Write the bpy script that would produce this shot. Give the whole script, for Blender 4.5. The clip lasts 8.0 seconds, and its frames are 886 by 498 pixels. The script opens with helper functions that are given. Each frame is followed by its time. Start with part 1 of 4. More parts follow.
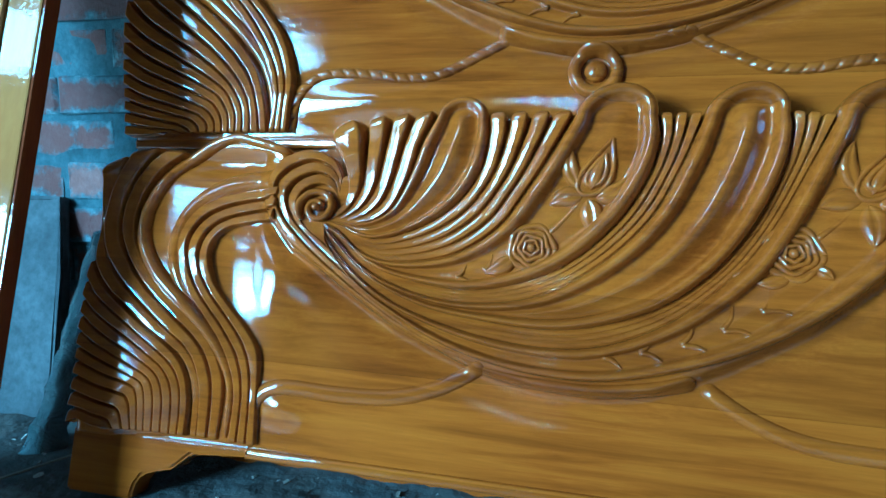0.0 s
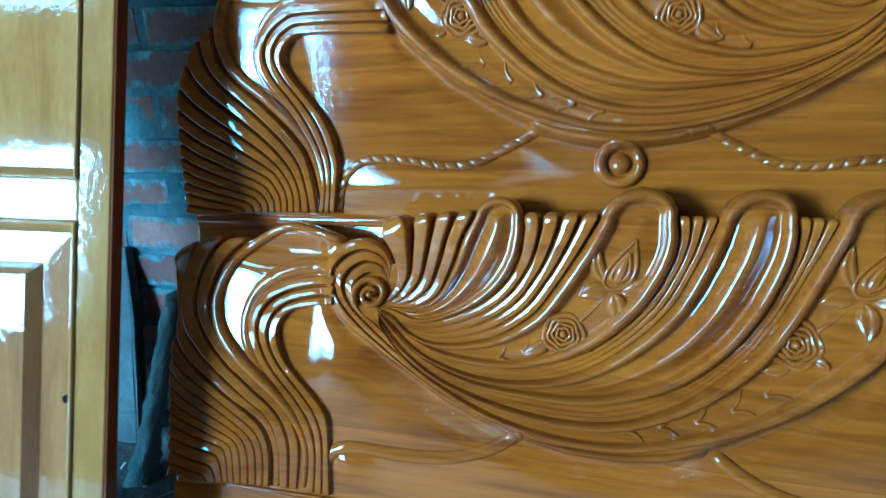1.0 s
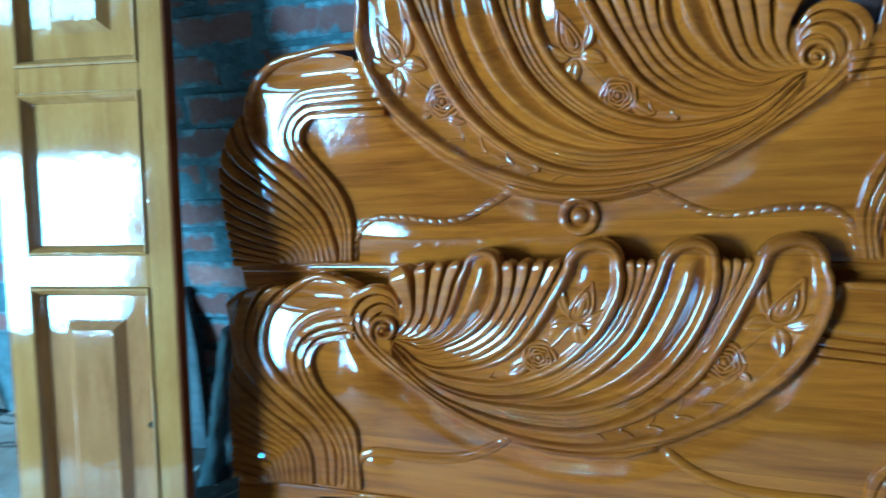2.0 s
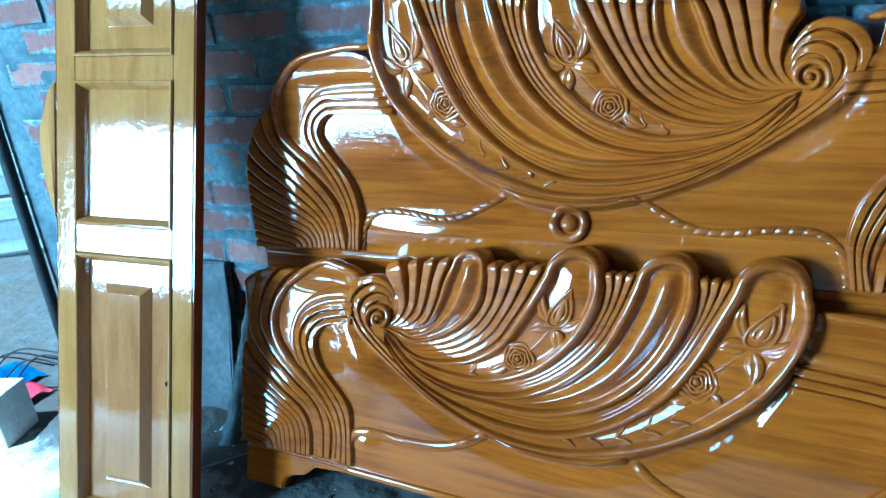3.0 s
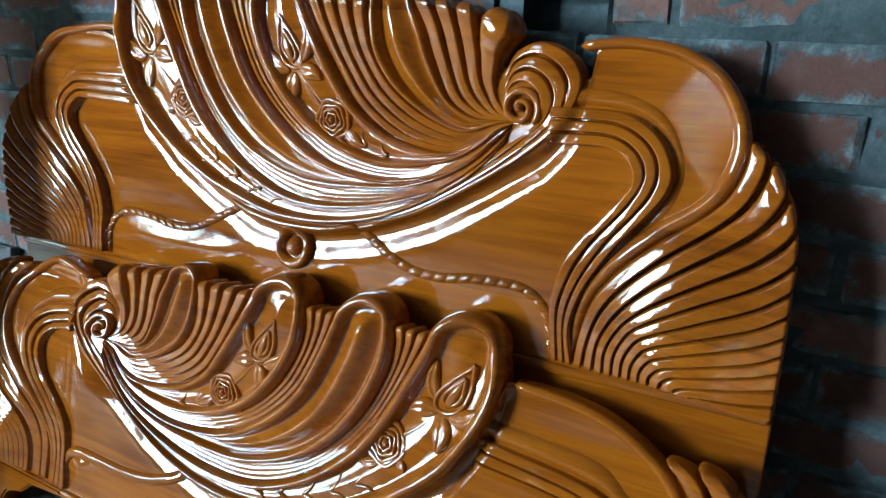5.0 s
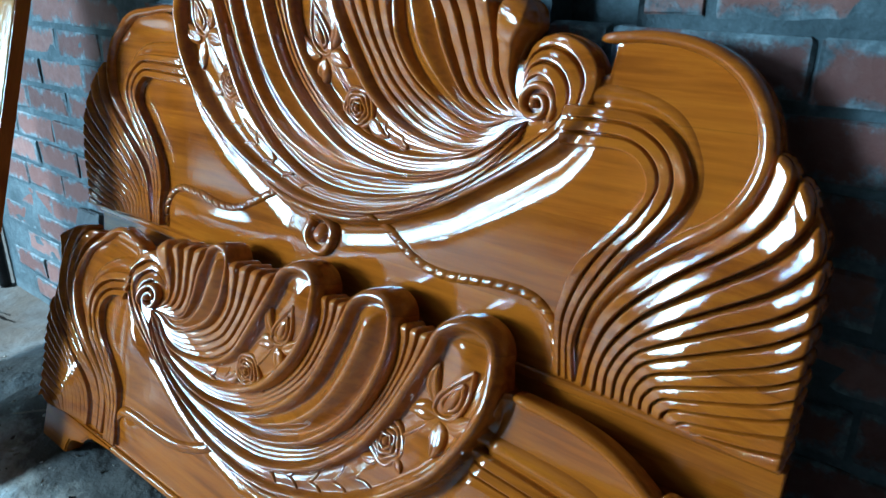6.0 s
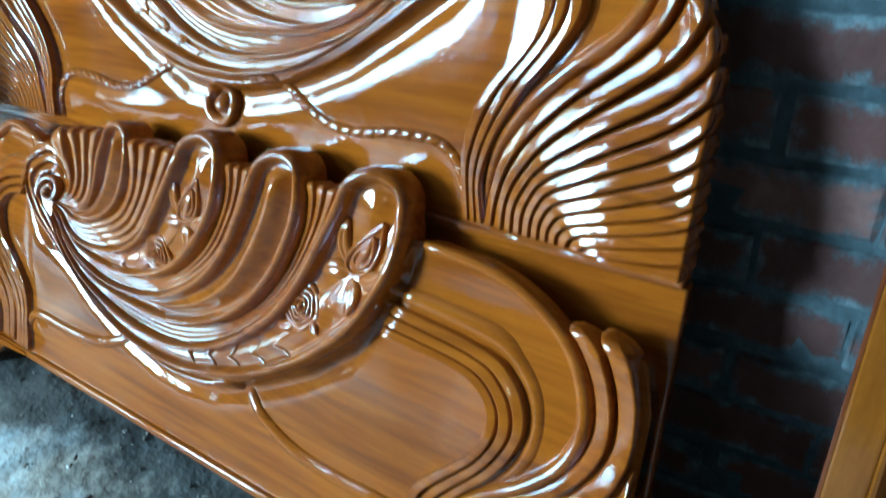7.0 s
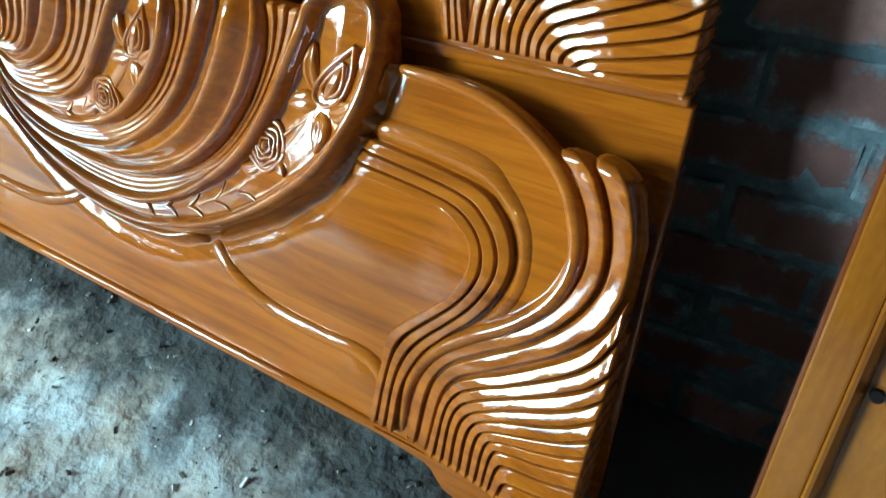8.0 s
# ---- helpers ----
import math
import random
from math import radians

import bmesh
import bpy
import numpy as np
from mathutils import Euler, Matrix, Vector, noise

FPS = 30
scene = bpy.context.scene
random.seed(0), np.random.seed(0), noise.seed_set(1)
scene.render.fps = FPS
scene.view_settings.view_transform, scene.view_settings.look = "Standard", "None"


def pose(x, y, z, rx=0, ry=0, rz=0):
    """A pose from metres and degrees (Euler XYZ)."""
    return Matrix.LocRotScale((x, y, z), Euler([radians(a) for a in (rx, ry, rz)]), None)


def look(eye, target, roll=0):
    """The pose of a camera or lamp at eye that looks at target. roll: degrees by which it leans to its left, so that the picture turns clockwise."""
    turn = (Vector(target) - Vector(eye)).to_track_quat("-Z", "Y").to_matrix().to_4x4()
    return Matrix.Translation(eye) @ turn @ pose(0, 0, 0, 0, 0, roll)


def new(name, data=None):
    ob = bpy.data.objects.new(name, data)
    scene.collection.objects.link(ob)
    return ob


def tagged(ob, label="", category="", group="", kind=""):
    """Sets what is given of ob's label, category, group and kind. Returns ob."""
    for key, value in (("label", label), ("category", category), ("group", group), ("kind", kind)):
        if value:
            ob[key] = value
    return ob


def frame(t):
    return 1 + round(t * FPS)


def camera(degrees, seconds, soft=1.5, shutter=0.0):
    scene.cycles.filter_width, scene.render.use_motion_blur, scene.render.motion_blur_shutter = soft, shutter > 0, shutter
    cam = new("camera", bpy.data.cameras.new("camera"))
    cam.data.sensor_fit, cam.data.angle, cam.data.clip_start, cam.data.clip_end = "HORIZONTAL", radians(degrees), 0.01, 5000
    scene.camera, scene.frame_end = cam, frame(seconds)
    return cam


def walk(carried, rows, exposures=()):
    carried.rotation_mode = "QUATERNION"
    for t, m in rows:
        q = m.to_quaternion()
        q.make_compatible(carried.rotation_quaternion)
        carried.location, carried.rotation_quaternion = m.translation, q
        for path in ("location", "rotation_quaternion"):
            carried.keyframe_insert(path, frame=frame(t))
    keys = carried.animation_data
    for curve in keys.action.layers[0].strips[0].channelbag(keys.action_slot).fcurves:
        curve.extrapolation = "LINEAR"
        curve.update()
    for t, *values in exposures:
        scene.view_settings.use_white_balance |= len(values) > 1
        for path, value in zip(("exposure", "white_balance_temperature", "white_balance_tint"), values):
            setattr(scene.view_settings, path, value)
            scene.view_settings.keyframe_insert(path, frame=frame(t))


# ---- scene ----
cam = camera(64.9, 8.0, shutter=0.4)
PATH = [
    (0, 0.8067, -0.8697, 0.6155, 80.0660, -0.0702, 13.8237),
    (0.5, 0.7759, -0.8715, 0.6990, 75.8906, -0.3238, 13.3840),
    (1, 0.7815, -0.9217, 0.9439, 71.0563, 2.4513, 14.3701),
    (1.5, 0.8643, -1.0367, 1.0945, 67.7834, 2.7725, 13.8585),
    (1.8, 0.8979, -1.0741, 1.1378, 69.0153, 4.7672, 13.3812),
    (2, 0.9337, -1.0846, 1.1616, 68.6768, 6.6373, 16.4544),
    (2.2, 1.0185, -1.0525, 1.1809, 67.7180, 8.0251, 22.0536),
    (3.3, 1.2595, -1.0313, 1.1560, 70.3545, 2.7958, 29.9002),
    (3.5, 1.3641, -0.9805, 1.1399, 71.4968, -0.4972, 32.7368),
    (4, 1.5035, -0.9265, 1.1429, 67.6207, -2.0365, 30.4567),
    (4.5, 1.5304, -0.7531, 1.1311, 69.4176, -0.1424, 29.8484),
    (4.7, 1.5362, -0.7220, 1.1046, 70.6035, -0.7903, 27.9891),
    (5.8, 1.6237, -0.5486, 1.1391, 67.6972, 0.1898, 35.9278),
    (6, 1.6545, -0.5456, 1.1180, 68.7251, -0.6942, 38.7695),
    (6.2, 1.6723, -0.5446, 1.1065, 68.3917, -0.7646, 38.1737),
    (6.5, 1.6975, -0.5349, 1.0828, 68.3161, -0.4529, 36.8385),
    (7, 1.7134, -0.5280, 0.9991, 63.3360, 0.2454, 33.7545),
    (7.6, 1.7101, -0.5182, 0.9042, 58.6513, -0.4429, 32.6309),
    (8, 1.6956, -0.5041, 0.8909, 54.7356, -0.3567, 32.0502),
]
# seconds, stops, kelvin, tint
EXPOSURES = [(0, 1.3, 3350, -24), (2.2, 1.25, 3450, -23), (3.3, 1.55, 3950, -13), (4.5, 0.98, 5500, -4), (6, 1.1, 4500, -8), (6.5, 1.22, 4280, -11), (8, 1.7, 5050, -13)]
walk(cam, [(t, pose(x, y, z, rx, ry, rz)) for t, x, y, z, rx, ry, rz in PATH], EXPOSURES)

# ---------------------------------------------------------------- light
world = bpy.data.worlds.new("world")
scene.world = world
world.use_nodes = True
wn = world.node_tree
bg = wn.nodes["Background"]
sky = wn.nodes.new("ShaderNodeTexSky")
sky.sky_type = "NISHITA"
sky.sun_disc = False
sky.sun_elevation = radians(67)
sky.sun_rotation = radians(203)
wn.links.new(sky.outputs["Color"], bg.inputs["Color"])
bg.inputs["Strength"].default_value = 0.02

sun = new("sun", bpy.data.lights.new("sun", "SUN"))
sun.data.energy = 5.0
sun.data.angle = radians(0.5)
sun.data.color = (1.0, 0.95, 0.88)
sun.matrix_world = look((-0.15, -0.35, 0.92), (0, 0, 0))


def area(name, eye, target, width, height, watts, colour):
    lamp = new(name, bpy.data.lights.new(name, "AREA"))
    lamp.data.shape = "RECTANGLE"
    lamp.data.size, lamp.data.size_y = width, height
    lamp.data.energy = watts
    lamp.data.color = colour
    lamp.matrix_world = look(eye, target)
    return lamp


# daylight in the two open bays of the front wall (bright yard, then trees) and a side gap, with two added lamps
area("bay_daylight", (-3.72, -5.92, 2.32), (-3.72, 0, 2.32), 1.80, 1.84, 520, (0.80, 0.93, 1.0))
area("tree_bay_daylight", (-6.72, -5.92, 2.77), (-6.72, 0, 2.77), 2.36, 1.92, 190, (0.82, 0.97, 0.95))
# added lamp high on the front wall, for upper highlights and fill from above
area("clerestory_daylight", (-4.10, -5.92, 5.40), (-4.10, 0, 5.40), 1.90, 0.86, 70, (0.80, 0.93, 1.0))
area("side_daylight", (-7.9, -3.9, 1.3), (0, -3.4, 1.3), 0.7, 1.3, 30, (0.92, 0.98, 0.80))
# tiny added lamp, placed freely to give the varnish small sparkles
area("vent_daylight", (0.40, -5.92, 2.55), (0.40, 0, 2.55), 0.06, 0.06, 3, (0.95, 0.98, 1.0))

# ---------------------------------------------------------------- materials


class Nodes:
    """A small builder of node materials."""

    def __init__(self, name):
        self.mat = bpy.data.materials.new(name)
        self.mat.use_nodes = True
        self.tree = self.mat.node_tree
        self.bsdf = self.tree.nodes["Principled BSDF"]
        self.coord = self.tree.nodes.new("ShaderNodeTexCoord")

    def add(self, kind, **values):
        node = self.tree.nodes.new(kind)
        for key, value in values.items():
            if key == "op":
                node.operation = value
            elif key == "blend":
                node.blend_type = value
            else:
                node.inputs[key].default_value = value
        return node

    def link(self, a, b):
        self.tree.links.new(a, b)

    def mapped(self, scale, source="Object"):
        m = self.add("ShaderNodeMapping")
        m.inputs["Scale"].default_value = scale
        self.link(self.coord.outputs[source], m.inputs["Vector"])
        return m.outputs["Vector"]

    def noise(self, vector, scale, detail=4.0, rough=0.55, distortion=0.0):
        n = self.add("ShaderNodeTexNoise", Scale=scale, Detail=detail, Roughness=rough, Distortion=distortion)
        self.link(vector, n.inputs["Vector"])
        return n.outputs["Fac"]

    def ramp(self, fac, stops):
        r = self.add("ShaderNodeValToRGB")
        r.color_ramp.elements[0].position, r.color_ramp.elements[0].color = stops[0][0], (*stops[0][1], 1)
        r.color_ramp.elements[1].position, r.color_ramp.elements[1].color = stops[-1][0], (*stops[-1][1], 1)
        for pos, col in stops[1:-1]:
            e = r.color_ramp.elements.new(pos)
            e.color = (*col, 1)
        self.link(fac, r.inputs["Fac"])
        return r.outputs["Color"]

    def mix(self, fac, a, b, blend="MIX"):
        m = self.tree.nodes.new("ShaderNodeMix")
        m.data_type = "RGBA"
        m.blend_type = blend
        for value, socket in ((fac, m.inputs[0]), (a, m.inputs[6]), (b, m.inputs[7])):
            if isinstance(value, (int, float)):
                socket.default_value = value
            elif isinstance(value, tuple):
                socket.default_value = (*value, 1)
            else:
                self.link(value, socket)
        return m.outputs[2]

    def bump(self, height, strength, distance, normal=None):
        b = self.add("ShaderNodeBump", Strength=strength, Distance=distance)
        self.link(height, b.inputs["Height"])
        if normal is not None:
            self.link(normal, b.inputs["Normal"])
        return b.outputs["Normal"]

    def random(self):
        return self.add("ShaderNodeObjectInfo").outputs["Random"]

    def set(self, colour=None, rough=None, normal=None, **inputs):
        for value, name in ((colour, "Base Color"), (rough, "Roughness"), (normal, "Normal")):
            if value is None:
                continue
            if isinstance(value, tuple):
                self.bsdf.inputs[name].default_value = (*value, 1)
            elif isinstance(value, (int, float)):
                self.bsdf.inputs[name].default_value = value
            else:
                self.link(value, self.bsdf.inputs[name])
        for name, value in inputs.items():
            self.bsdf.inputs[name.replace("_", " ")].default_value = value
        return self.mat


def varnished_wood(name, dark, mid, light, along=(1.0, 17.0, 17.0), coat=1.0, gloss=0.05, wave=0.20, planks=False, ripple=0.12):
    """Varnished timber: long grain in two scales, pores, broad tone patches and a glossy, slightly uneven lacquer."""
    n = Nodes(name)
    v = n.mapped(along)
    grain = n.noise(v, 3.2, 6, 0.62, 0.6)
    fine = n.noise(n.mapped((along[0] * 3, along[1] * 9, along[2] * 9)), 6.0, 4, 0.6)
    patch = n.noise(n.mapped((1, 1.6, 1)), 3.0, 2, 0.5)
    colour = n.ramp(grain, [(0.28, dark), (0.5, mid), (0.74, light)])
    colour = n.mix(n.ramp(fine, [(0.35, (0, 0, 0)), (0.62, (0.32, 0.32, 0.32))]), colour, dark)
    colour = n.mix(n.ramp(patch, [(0.35, (0.0, 0.0, 0.0)), (0.7, (0.45, 0.45, 0.45))]), colour, light)
    if planks:
        sep = n.add("ShaderNodeSeparateXYZ")
        n.link(n.coord.outputs["Object"], sep.inputs[0])
        row = n.add("ShaderNodeMath", op="MULTIPLY")
        n.link(sep.outputs["Y"], row.inputs[0])
        row.inputs[1].default_value = 7.4
        cell = n.add("ShaderNodeMath", op="FLOOR")
        n.link(row.outputs[0], cell.inputs[0])
        tone = n.tree.nodes.new("ShaderNodeTexWhiteNoise")
        tone.noise_dimensions = "1D"
        n.link(cell.outputs[0], tone.inputs["W"])
        part_row = n.add("ShaderNodeMath", op="FRACT")
        n.link(row.outputs[0], part_row.inputs[0])
        colour = n.mix(n.ramp(part_row.outputs[0], [(0.0, (0.55, 0.55, 0.55)), (0.012, (0, 0, 0))]), colour, tuple(0.4 * c for c in dark))
        colour = n.mix(n.ramp(tone.outputs["Value"], [(0.0, (0, 0, 0)), (1.0, (0.30, 0.30, 0.30))]), colour, mid)
        colour = n.mix(n.ramp(tone.outputs["Value"], [(0.2, (0.28, 0.28, 0.28)), (0.6, (0, 0, 0))]), colour, dark)
    lump = n.noise(n.mapped((1, 1, 1)), 14.0, 2, 0.4)
    normal = n.bump(lump, wave, 0.004)
    normal = n.bump(fine, 0.06, 0.001, normal)
    mat = n.set(colour, 0.5, normal, Coat_Weight=coat, Coat_Roughness=gloss, Coat_IOR=1.6, Specular_IOR_Level=0.0)
    peel = n.noise(n.mapped((1, 0.7, 1)), 85.0, 2, 0.5)
    coat_normal = n.bump(peel, ripple, 0.0014, n.bump(lump, wave, 0.003))
    coat_normal = n.bump(fine, 0.10, 0.0006, coat_normal)
    n.link(coat_normal, n.bsdf.inputs["Coat Normal"])
    return mat


TEAK = varnished_wood("varnished_teak", (0.095, 0.019, 0.0015), (0.285, 0.071, 0.003), (0.42, 0.128, 0.006), wave=0.14, planks=True, ripple=0.12)
DOORWOOD = varnished_wood("varnished_pale_wood", (0.22, 0.090, 0.018), (0.34, 0.150, 0.034), (0.43, 0.215, 0.058), along=(8.0, 1.1, 8.0), wave=0.1)
DOOREDGE = varnished_wood("dark_edge_wood", (0.07, 0.018, 0.006), (0.13, 0.034, 0.010), (0.18, 0.052, 0.016), along=(8.0, 1.1, 8.0))
ORANGEWOOD = varnished_wood("orange_door_wood", (0.11, 0.028, 0.003), (0.205, 0.064, 0.005), (0.29, 0.105, 0.011), along=(8.0, 1.1, 8.0), wave=0.1)
REDWOOD = varnished_wood("reddish_panel_wood", (0.20, 0.075, 0.022), (0.31, 0.130, 0.038), (0.40, 0.185, 0.060), along=(8.0, 1.1, 8.0))


def brick_material():
    """Brick smeared with cement: the slurry covers the edges of each brick in an uneven line."""
    n = Nodes("smeared_brick")
    obj = n.mapped((1, 1, 1))
    geo = n.add("ShaderNodeNewGeometry").outputs["Position"]
    clay = n.ramp(n.random(), [(0.0, (0.075, 0.026, 0.017)), (0.5, (0.12, 0.043, 0.028)), (1.0, (0.23, 0.115, 0.088))])
    clay = n.mix(n.ramp(n.noise(geo, 45, 5, 0.65), [(0.35, (0, 0, 0)), (0.7, (0.6, 0.6, 0.6))]), clay, (0.11, 0.040, 0.028))
    sep = n.add("ShaderNodeSeparateXYZ")
    n.link(obj, sep.inputs[0])

    def inset(axis, half):
        size = n.add("ShaderNodeMath", op="ABSOLUTE")
        n.link(sep.outputs[axis], size.inputs[0])
        gap = n.add("ShaderNodeMath", op="SUBTRACT")
        gap.inputs[0].default_value = half
        n.link(size.outputs[0], gap.inputs[1])
        return gap.outputs[0]

    near = n.add("ShaderNodeMath", op="MINIMUM")
    n.link(inset("X", 0.122), near.inputs[0])
    n.link(inset("Z", 0.037), near.inputs[1])
    torn = n.add("ShaderNodeMath", op="MULTIPLY_ADD")
    n.link(n.noise(geo, 16, 7, 0.72), torn.inputs[0])
    torn.inputs[1].default_value = 0.11
    n.link(near.outputs[0], torn.inputs[2])
    cover = n.ramp(torn.outputs[0], [(0.057, (1, 1, 1)), (0.071, (0.10, 0.10, 0.10))])
    slurry = n.ramp(n.noise(geo, 30, 6, 0.7), [(0.3, (0.036, 0.045, 0.048)), (0.5, (0.090, 0.110, 0.116)), (0.72, (0.24, 0.275, 0.28))])
    colour = n.mix(cover, clay, slurry)
    normal = n.bump(n.noise(geo, 170, 5, 0.7), 0.6, 0.003)
    normal = n.bump(n.noise(geo, 28, 4, 0.6), 0.6, 0.006, normal)
    normal = n.bump(cover, 0.5, 0.003, normal)
    return n.set(colour, 0.92, normal)


def plain_rough(name, a, b, scale, rough=0.9, relief=0.4, depth=0.004):
    n = Nodes(name)
    v = n.mapped((1, 1, 1))
    f = n.noise(v, scale, 6, 0.65)
    f2 = n.noise(v, scale * 9, 5, 0.7)
    colour = n.mix(n.ramp(f2, [(0.3, (0, 0, 0)), (0.7, (0.6, 0.6, 0.6))]), n.ramp(f, [(0.3, a), (0.7, b)]), tuple(0.7 * c for c in a))
    return n.set(colour, rough, n.bump(f2, relief, depth, n.bump(f, relief, depth * 3)), Specular_IOR_Level=0.15)


BRICK = brick_material()
MORTAR = plain_rough("cement_mortar", (0.042, 0.053, 0.057), (0.15, 0.178, 0.185), 8.0, relief=0.7)


def ground_material():
    """Trodden pale crust over brown earth, with pits, crumbs and a strip of dust before the boards, blackened for the
    shade under them.
    """
    n = Nodes("dusty_earth")
    v = n.mapped((1, 1, 1))
    big = n.noise(v, 5.0, 5, 0.6)
    mid = n.noise(v, 14, 5, 0.56)
    fine = n.noise(v, 60, 3, 0.5)
    pits = n.add("ShaderNodeTexVoronoi", Scale=42.0)
    n.link(v, pits.inputs["Vector"])
    colour = n.ramp(mid, [(0.30, (0.26, 0.245, 0.22)), (0.43, (0.42, 0.42, 0.40)), (0.54, (0.50, 0.525, 0.51)), (0.68, (0.62, 0.645, 0.625))])
    colour = n.mix(n.ramp(big, [(0.42, (0, 0, 0)), (0.58, (0.85, 0.85, 0.85))]), colour, (0.42, 0.35, 0.265))
    colour = n.mix(n.ramp(pits.outputs["Distance"], [(0.06, (0.5, 0.5, 0.5)), (0.14, (0, 0, 0))]), colour, (0.16, 0.14, 0.12))
    colour = n.mix(n.ramp(fine, [(0.30, (0.5, 0.5, 0.5)), (0.42, (0, 0, 0))]), colour, (0.17, 0.15, 0.13))
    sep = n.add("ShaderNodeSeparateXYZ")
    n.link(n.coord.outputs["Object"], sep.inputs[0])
    # dust by the boards; its near-black tone paints in the shade below the lip
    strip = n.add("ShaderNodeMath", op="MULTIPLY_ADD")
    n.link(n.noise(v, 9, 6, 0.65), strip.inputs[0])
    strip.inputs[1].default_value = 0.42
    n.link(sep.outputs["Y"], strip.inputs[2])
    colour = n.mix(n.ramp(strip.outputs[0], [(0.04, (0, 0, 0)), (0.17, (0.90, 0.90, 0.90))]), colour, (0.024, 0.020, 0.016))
    normal = n.bump(mid, 0.8, 0.022)
    normal = n.bump(pits.outputs["Distance"], 0.3, 0.004, normal)
    normal = n.bump(fine, 0.25, 0.003, normal)
    return n.set(colour, 0.95, normal)


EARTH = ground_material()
ROOF = plain_rough("unseen_roof_sheet", (0.05, 0.05, 0.05), (0.09, 0.085, 0.08), 3.0, 0.7)
# for walls out of view, dark so the varnish reflects little besides the bays
DARKWALL = plain_rough("unseen_dark_wall", (0.07, 0.055, 0.045), (0.12, 0.095, 0.08), 2.5, 0.95)
STONE = plain_rough("grey_slab", (0.05, 0.05, 0.05), (0.16, 0.16, 0.158), 6.0, 0.85)


def chip_material():
    """Shavings and crumbs, from charred to bleached, each of one tone."""
    n = Nodes("wood_chip")
    tone = n.add("ShaderNodeNewGeometry").outputs["Random Per Island"]
    colour = n.ramp(tone, [(0.0, (0.02, 0.017, 0.014)), (0.45, (0.10, 0.08, 0.06)), (0.75, (0.30, 0.26, 0.20)), (1.0, (0.72, 0.70, 0.66))])
    f = n.noise(n.mapped((1, 1, 1)), 240, 3, 0.6)
    return n.set(n.mix(n.ramp(f, [(0.4, (0, 0, 0)), (0.7, (0.4, 0.4, 0.4))]), colour, (0.06, 0.05, 0.04)), 0.9, n.bump(f, 0.4, 0.001))


CHIP = chip_material()
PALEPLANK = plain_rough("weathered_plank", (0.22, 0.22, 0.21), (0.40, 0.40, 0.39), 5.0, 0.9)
PALEBOX = plain_rough("pale_crate_board", (0.42, 0.43, 0.42), (0.62, 0.63, 0.62), 9.0, 0.9)
BLACK = plain_rough("black_steel", (0.012, 0.012, 0.012), (0.03, 0.03, 0.03), 20.0, 0.5)
# near-black that stands for the shade inside the lock holes
HOLE = plain_rough("hole_shade_black", (0.006, 0.004, 0.003), (0.012, 0.008, 0.006), 30.0, 0.9)


def film_material():
    n = Nodes("clear_plastic_film")
    f = n.noise(n.mapped((1, 1, 1)), 22, 6, 0.7, 1.5)
    return n.set((0.22, 0.27, 0.30), n.ramp(f, [(0.3, (0.05,) * 3), (0.7, (0.22,) * 3)]), n.bump(f, 0.9, 0.012), Transmission_Weight=0.25, IOR=1.45)


FILM = film_material()


def cloth(name, a, b):
    return plain_rough(name, a, b, 18.0, 0.95)


# ---------------------------------------------------------------- mesh helpers


def part(name, bm, material, parent=None, label="", smooth=True):
    me = bpy.data.meshes.new(name)
    bm.to_mesh(me)
    bm.free()
    me.materials.append(material)
    if smooth:
        for p in me.polygons:
            p.use_smooth = True
    ob = new(name, me)
    if parent is not None:
        ob.parent = parent
    if label:
        ob["label"] = label
    return ob


def sheet(name, verts, faces, material, parent=None, label="", smooth=True):
    me = bpy.data.meshes.new(name)
    me.from_pydata(verts, [], faces)
    me.materials.append(material)
    me.validate()
    if smooth:
        me.polygons.foreach_set("use_smooth", [True] * len(me.polygons))
    me.update()
    ob = new(name, me)
    if parent is not None:
        ob.parent = parent
    if label:
        ob["label"] = label
    return ob


def thing(name, m, label, category, group="", kind=""):
    ob = new(name)
    ob.empty_display_size = 0.05
    ob.matrix_world = m
    return tagged(ob, label, category, group, kind)


def box(bm, lo, hi, bevel=0.0, segments=2):
    r = bmesh.ops.create_cube(bm, size=1.0)
    vs = r["verts"]
    for v in vs:
        v.co = Vector([lo[i] + (v.co[i] + 0.5) * (hi[i] - lo[i]) for i in range(3)])
    if bevel > 0:
        es = list({e for v in vs for e in v.link_edges})
        bmesh.ops.bevel(bm, geom=es, offset=bevel, segments=segments, affect="EDGES", profile=0.6)
    return bm


def grid_faces(rows, cols, flip=False):
    fs = []
    for i in range(rows - 1):
        for j in range(cols - 1):
            a = i * cols + j
            q = (a, a + 1, a + cols + 1, a + cols)
            fs.append(q[::-1] if flip else q)
    return fs


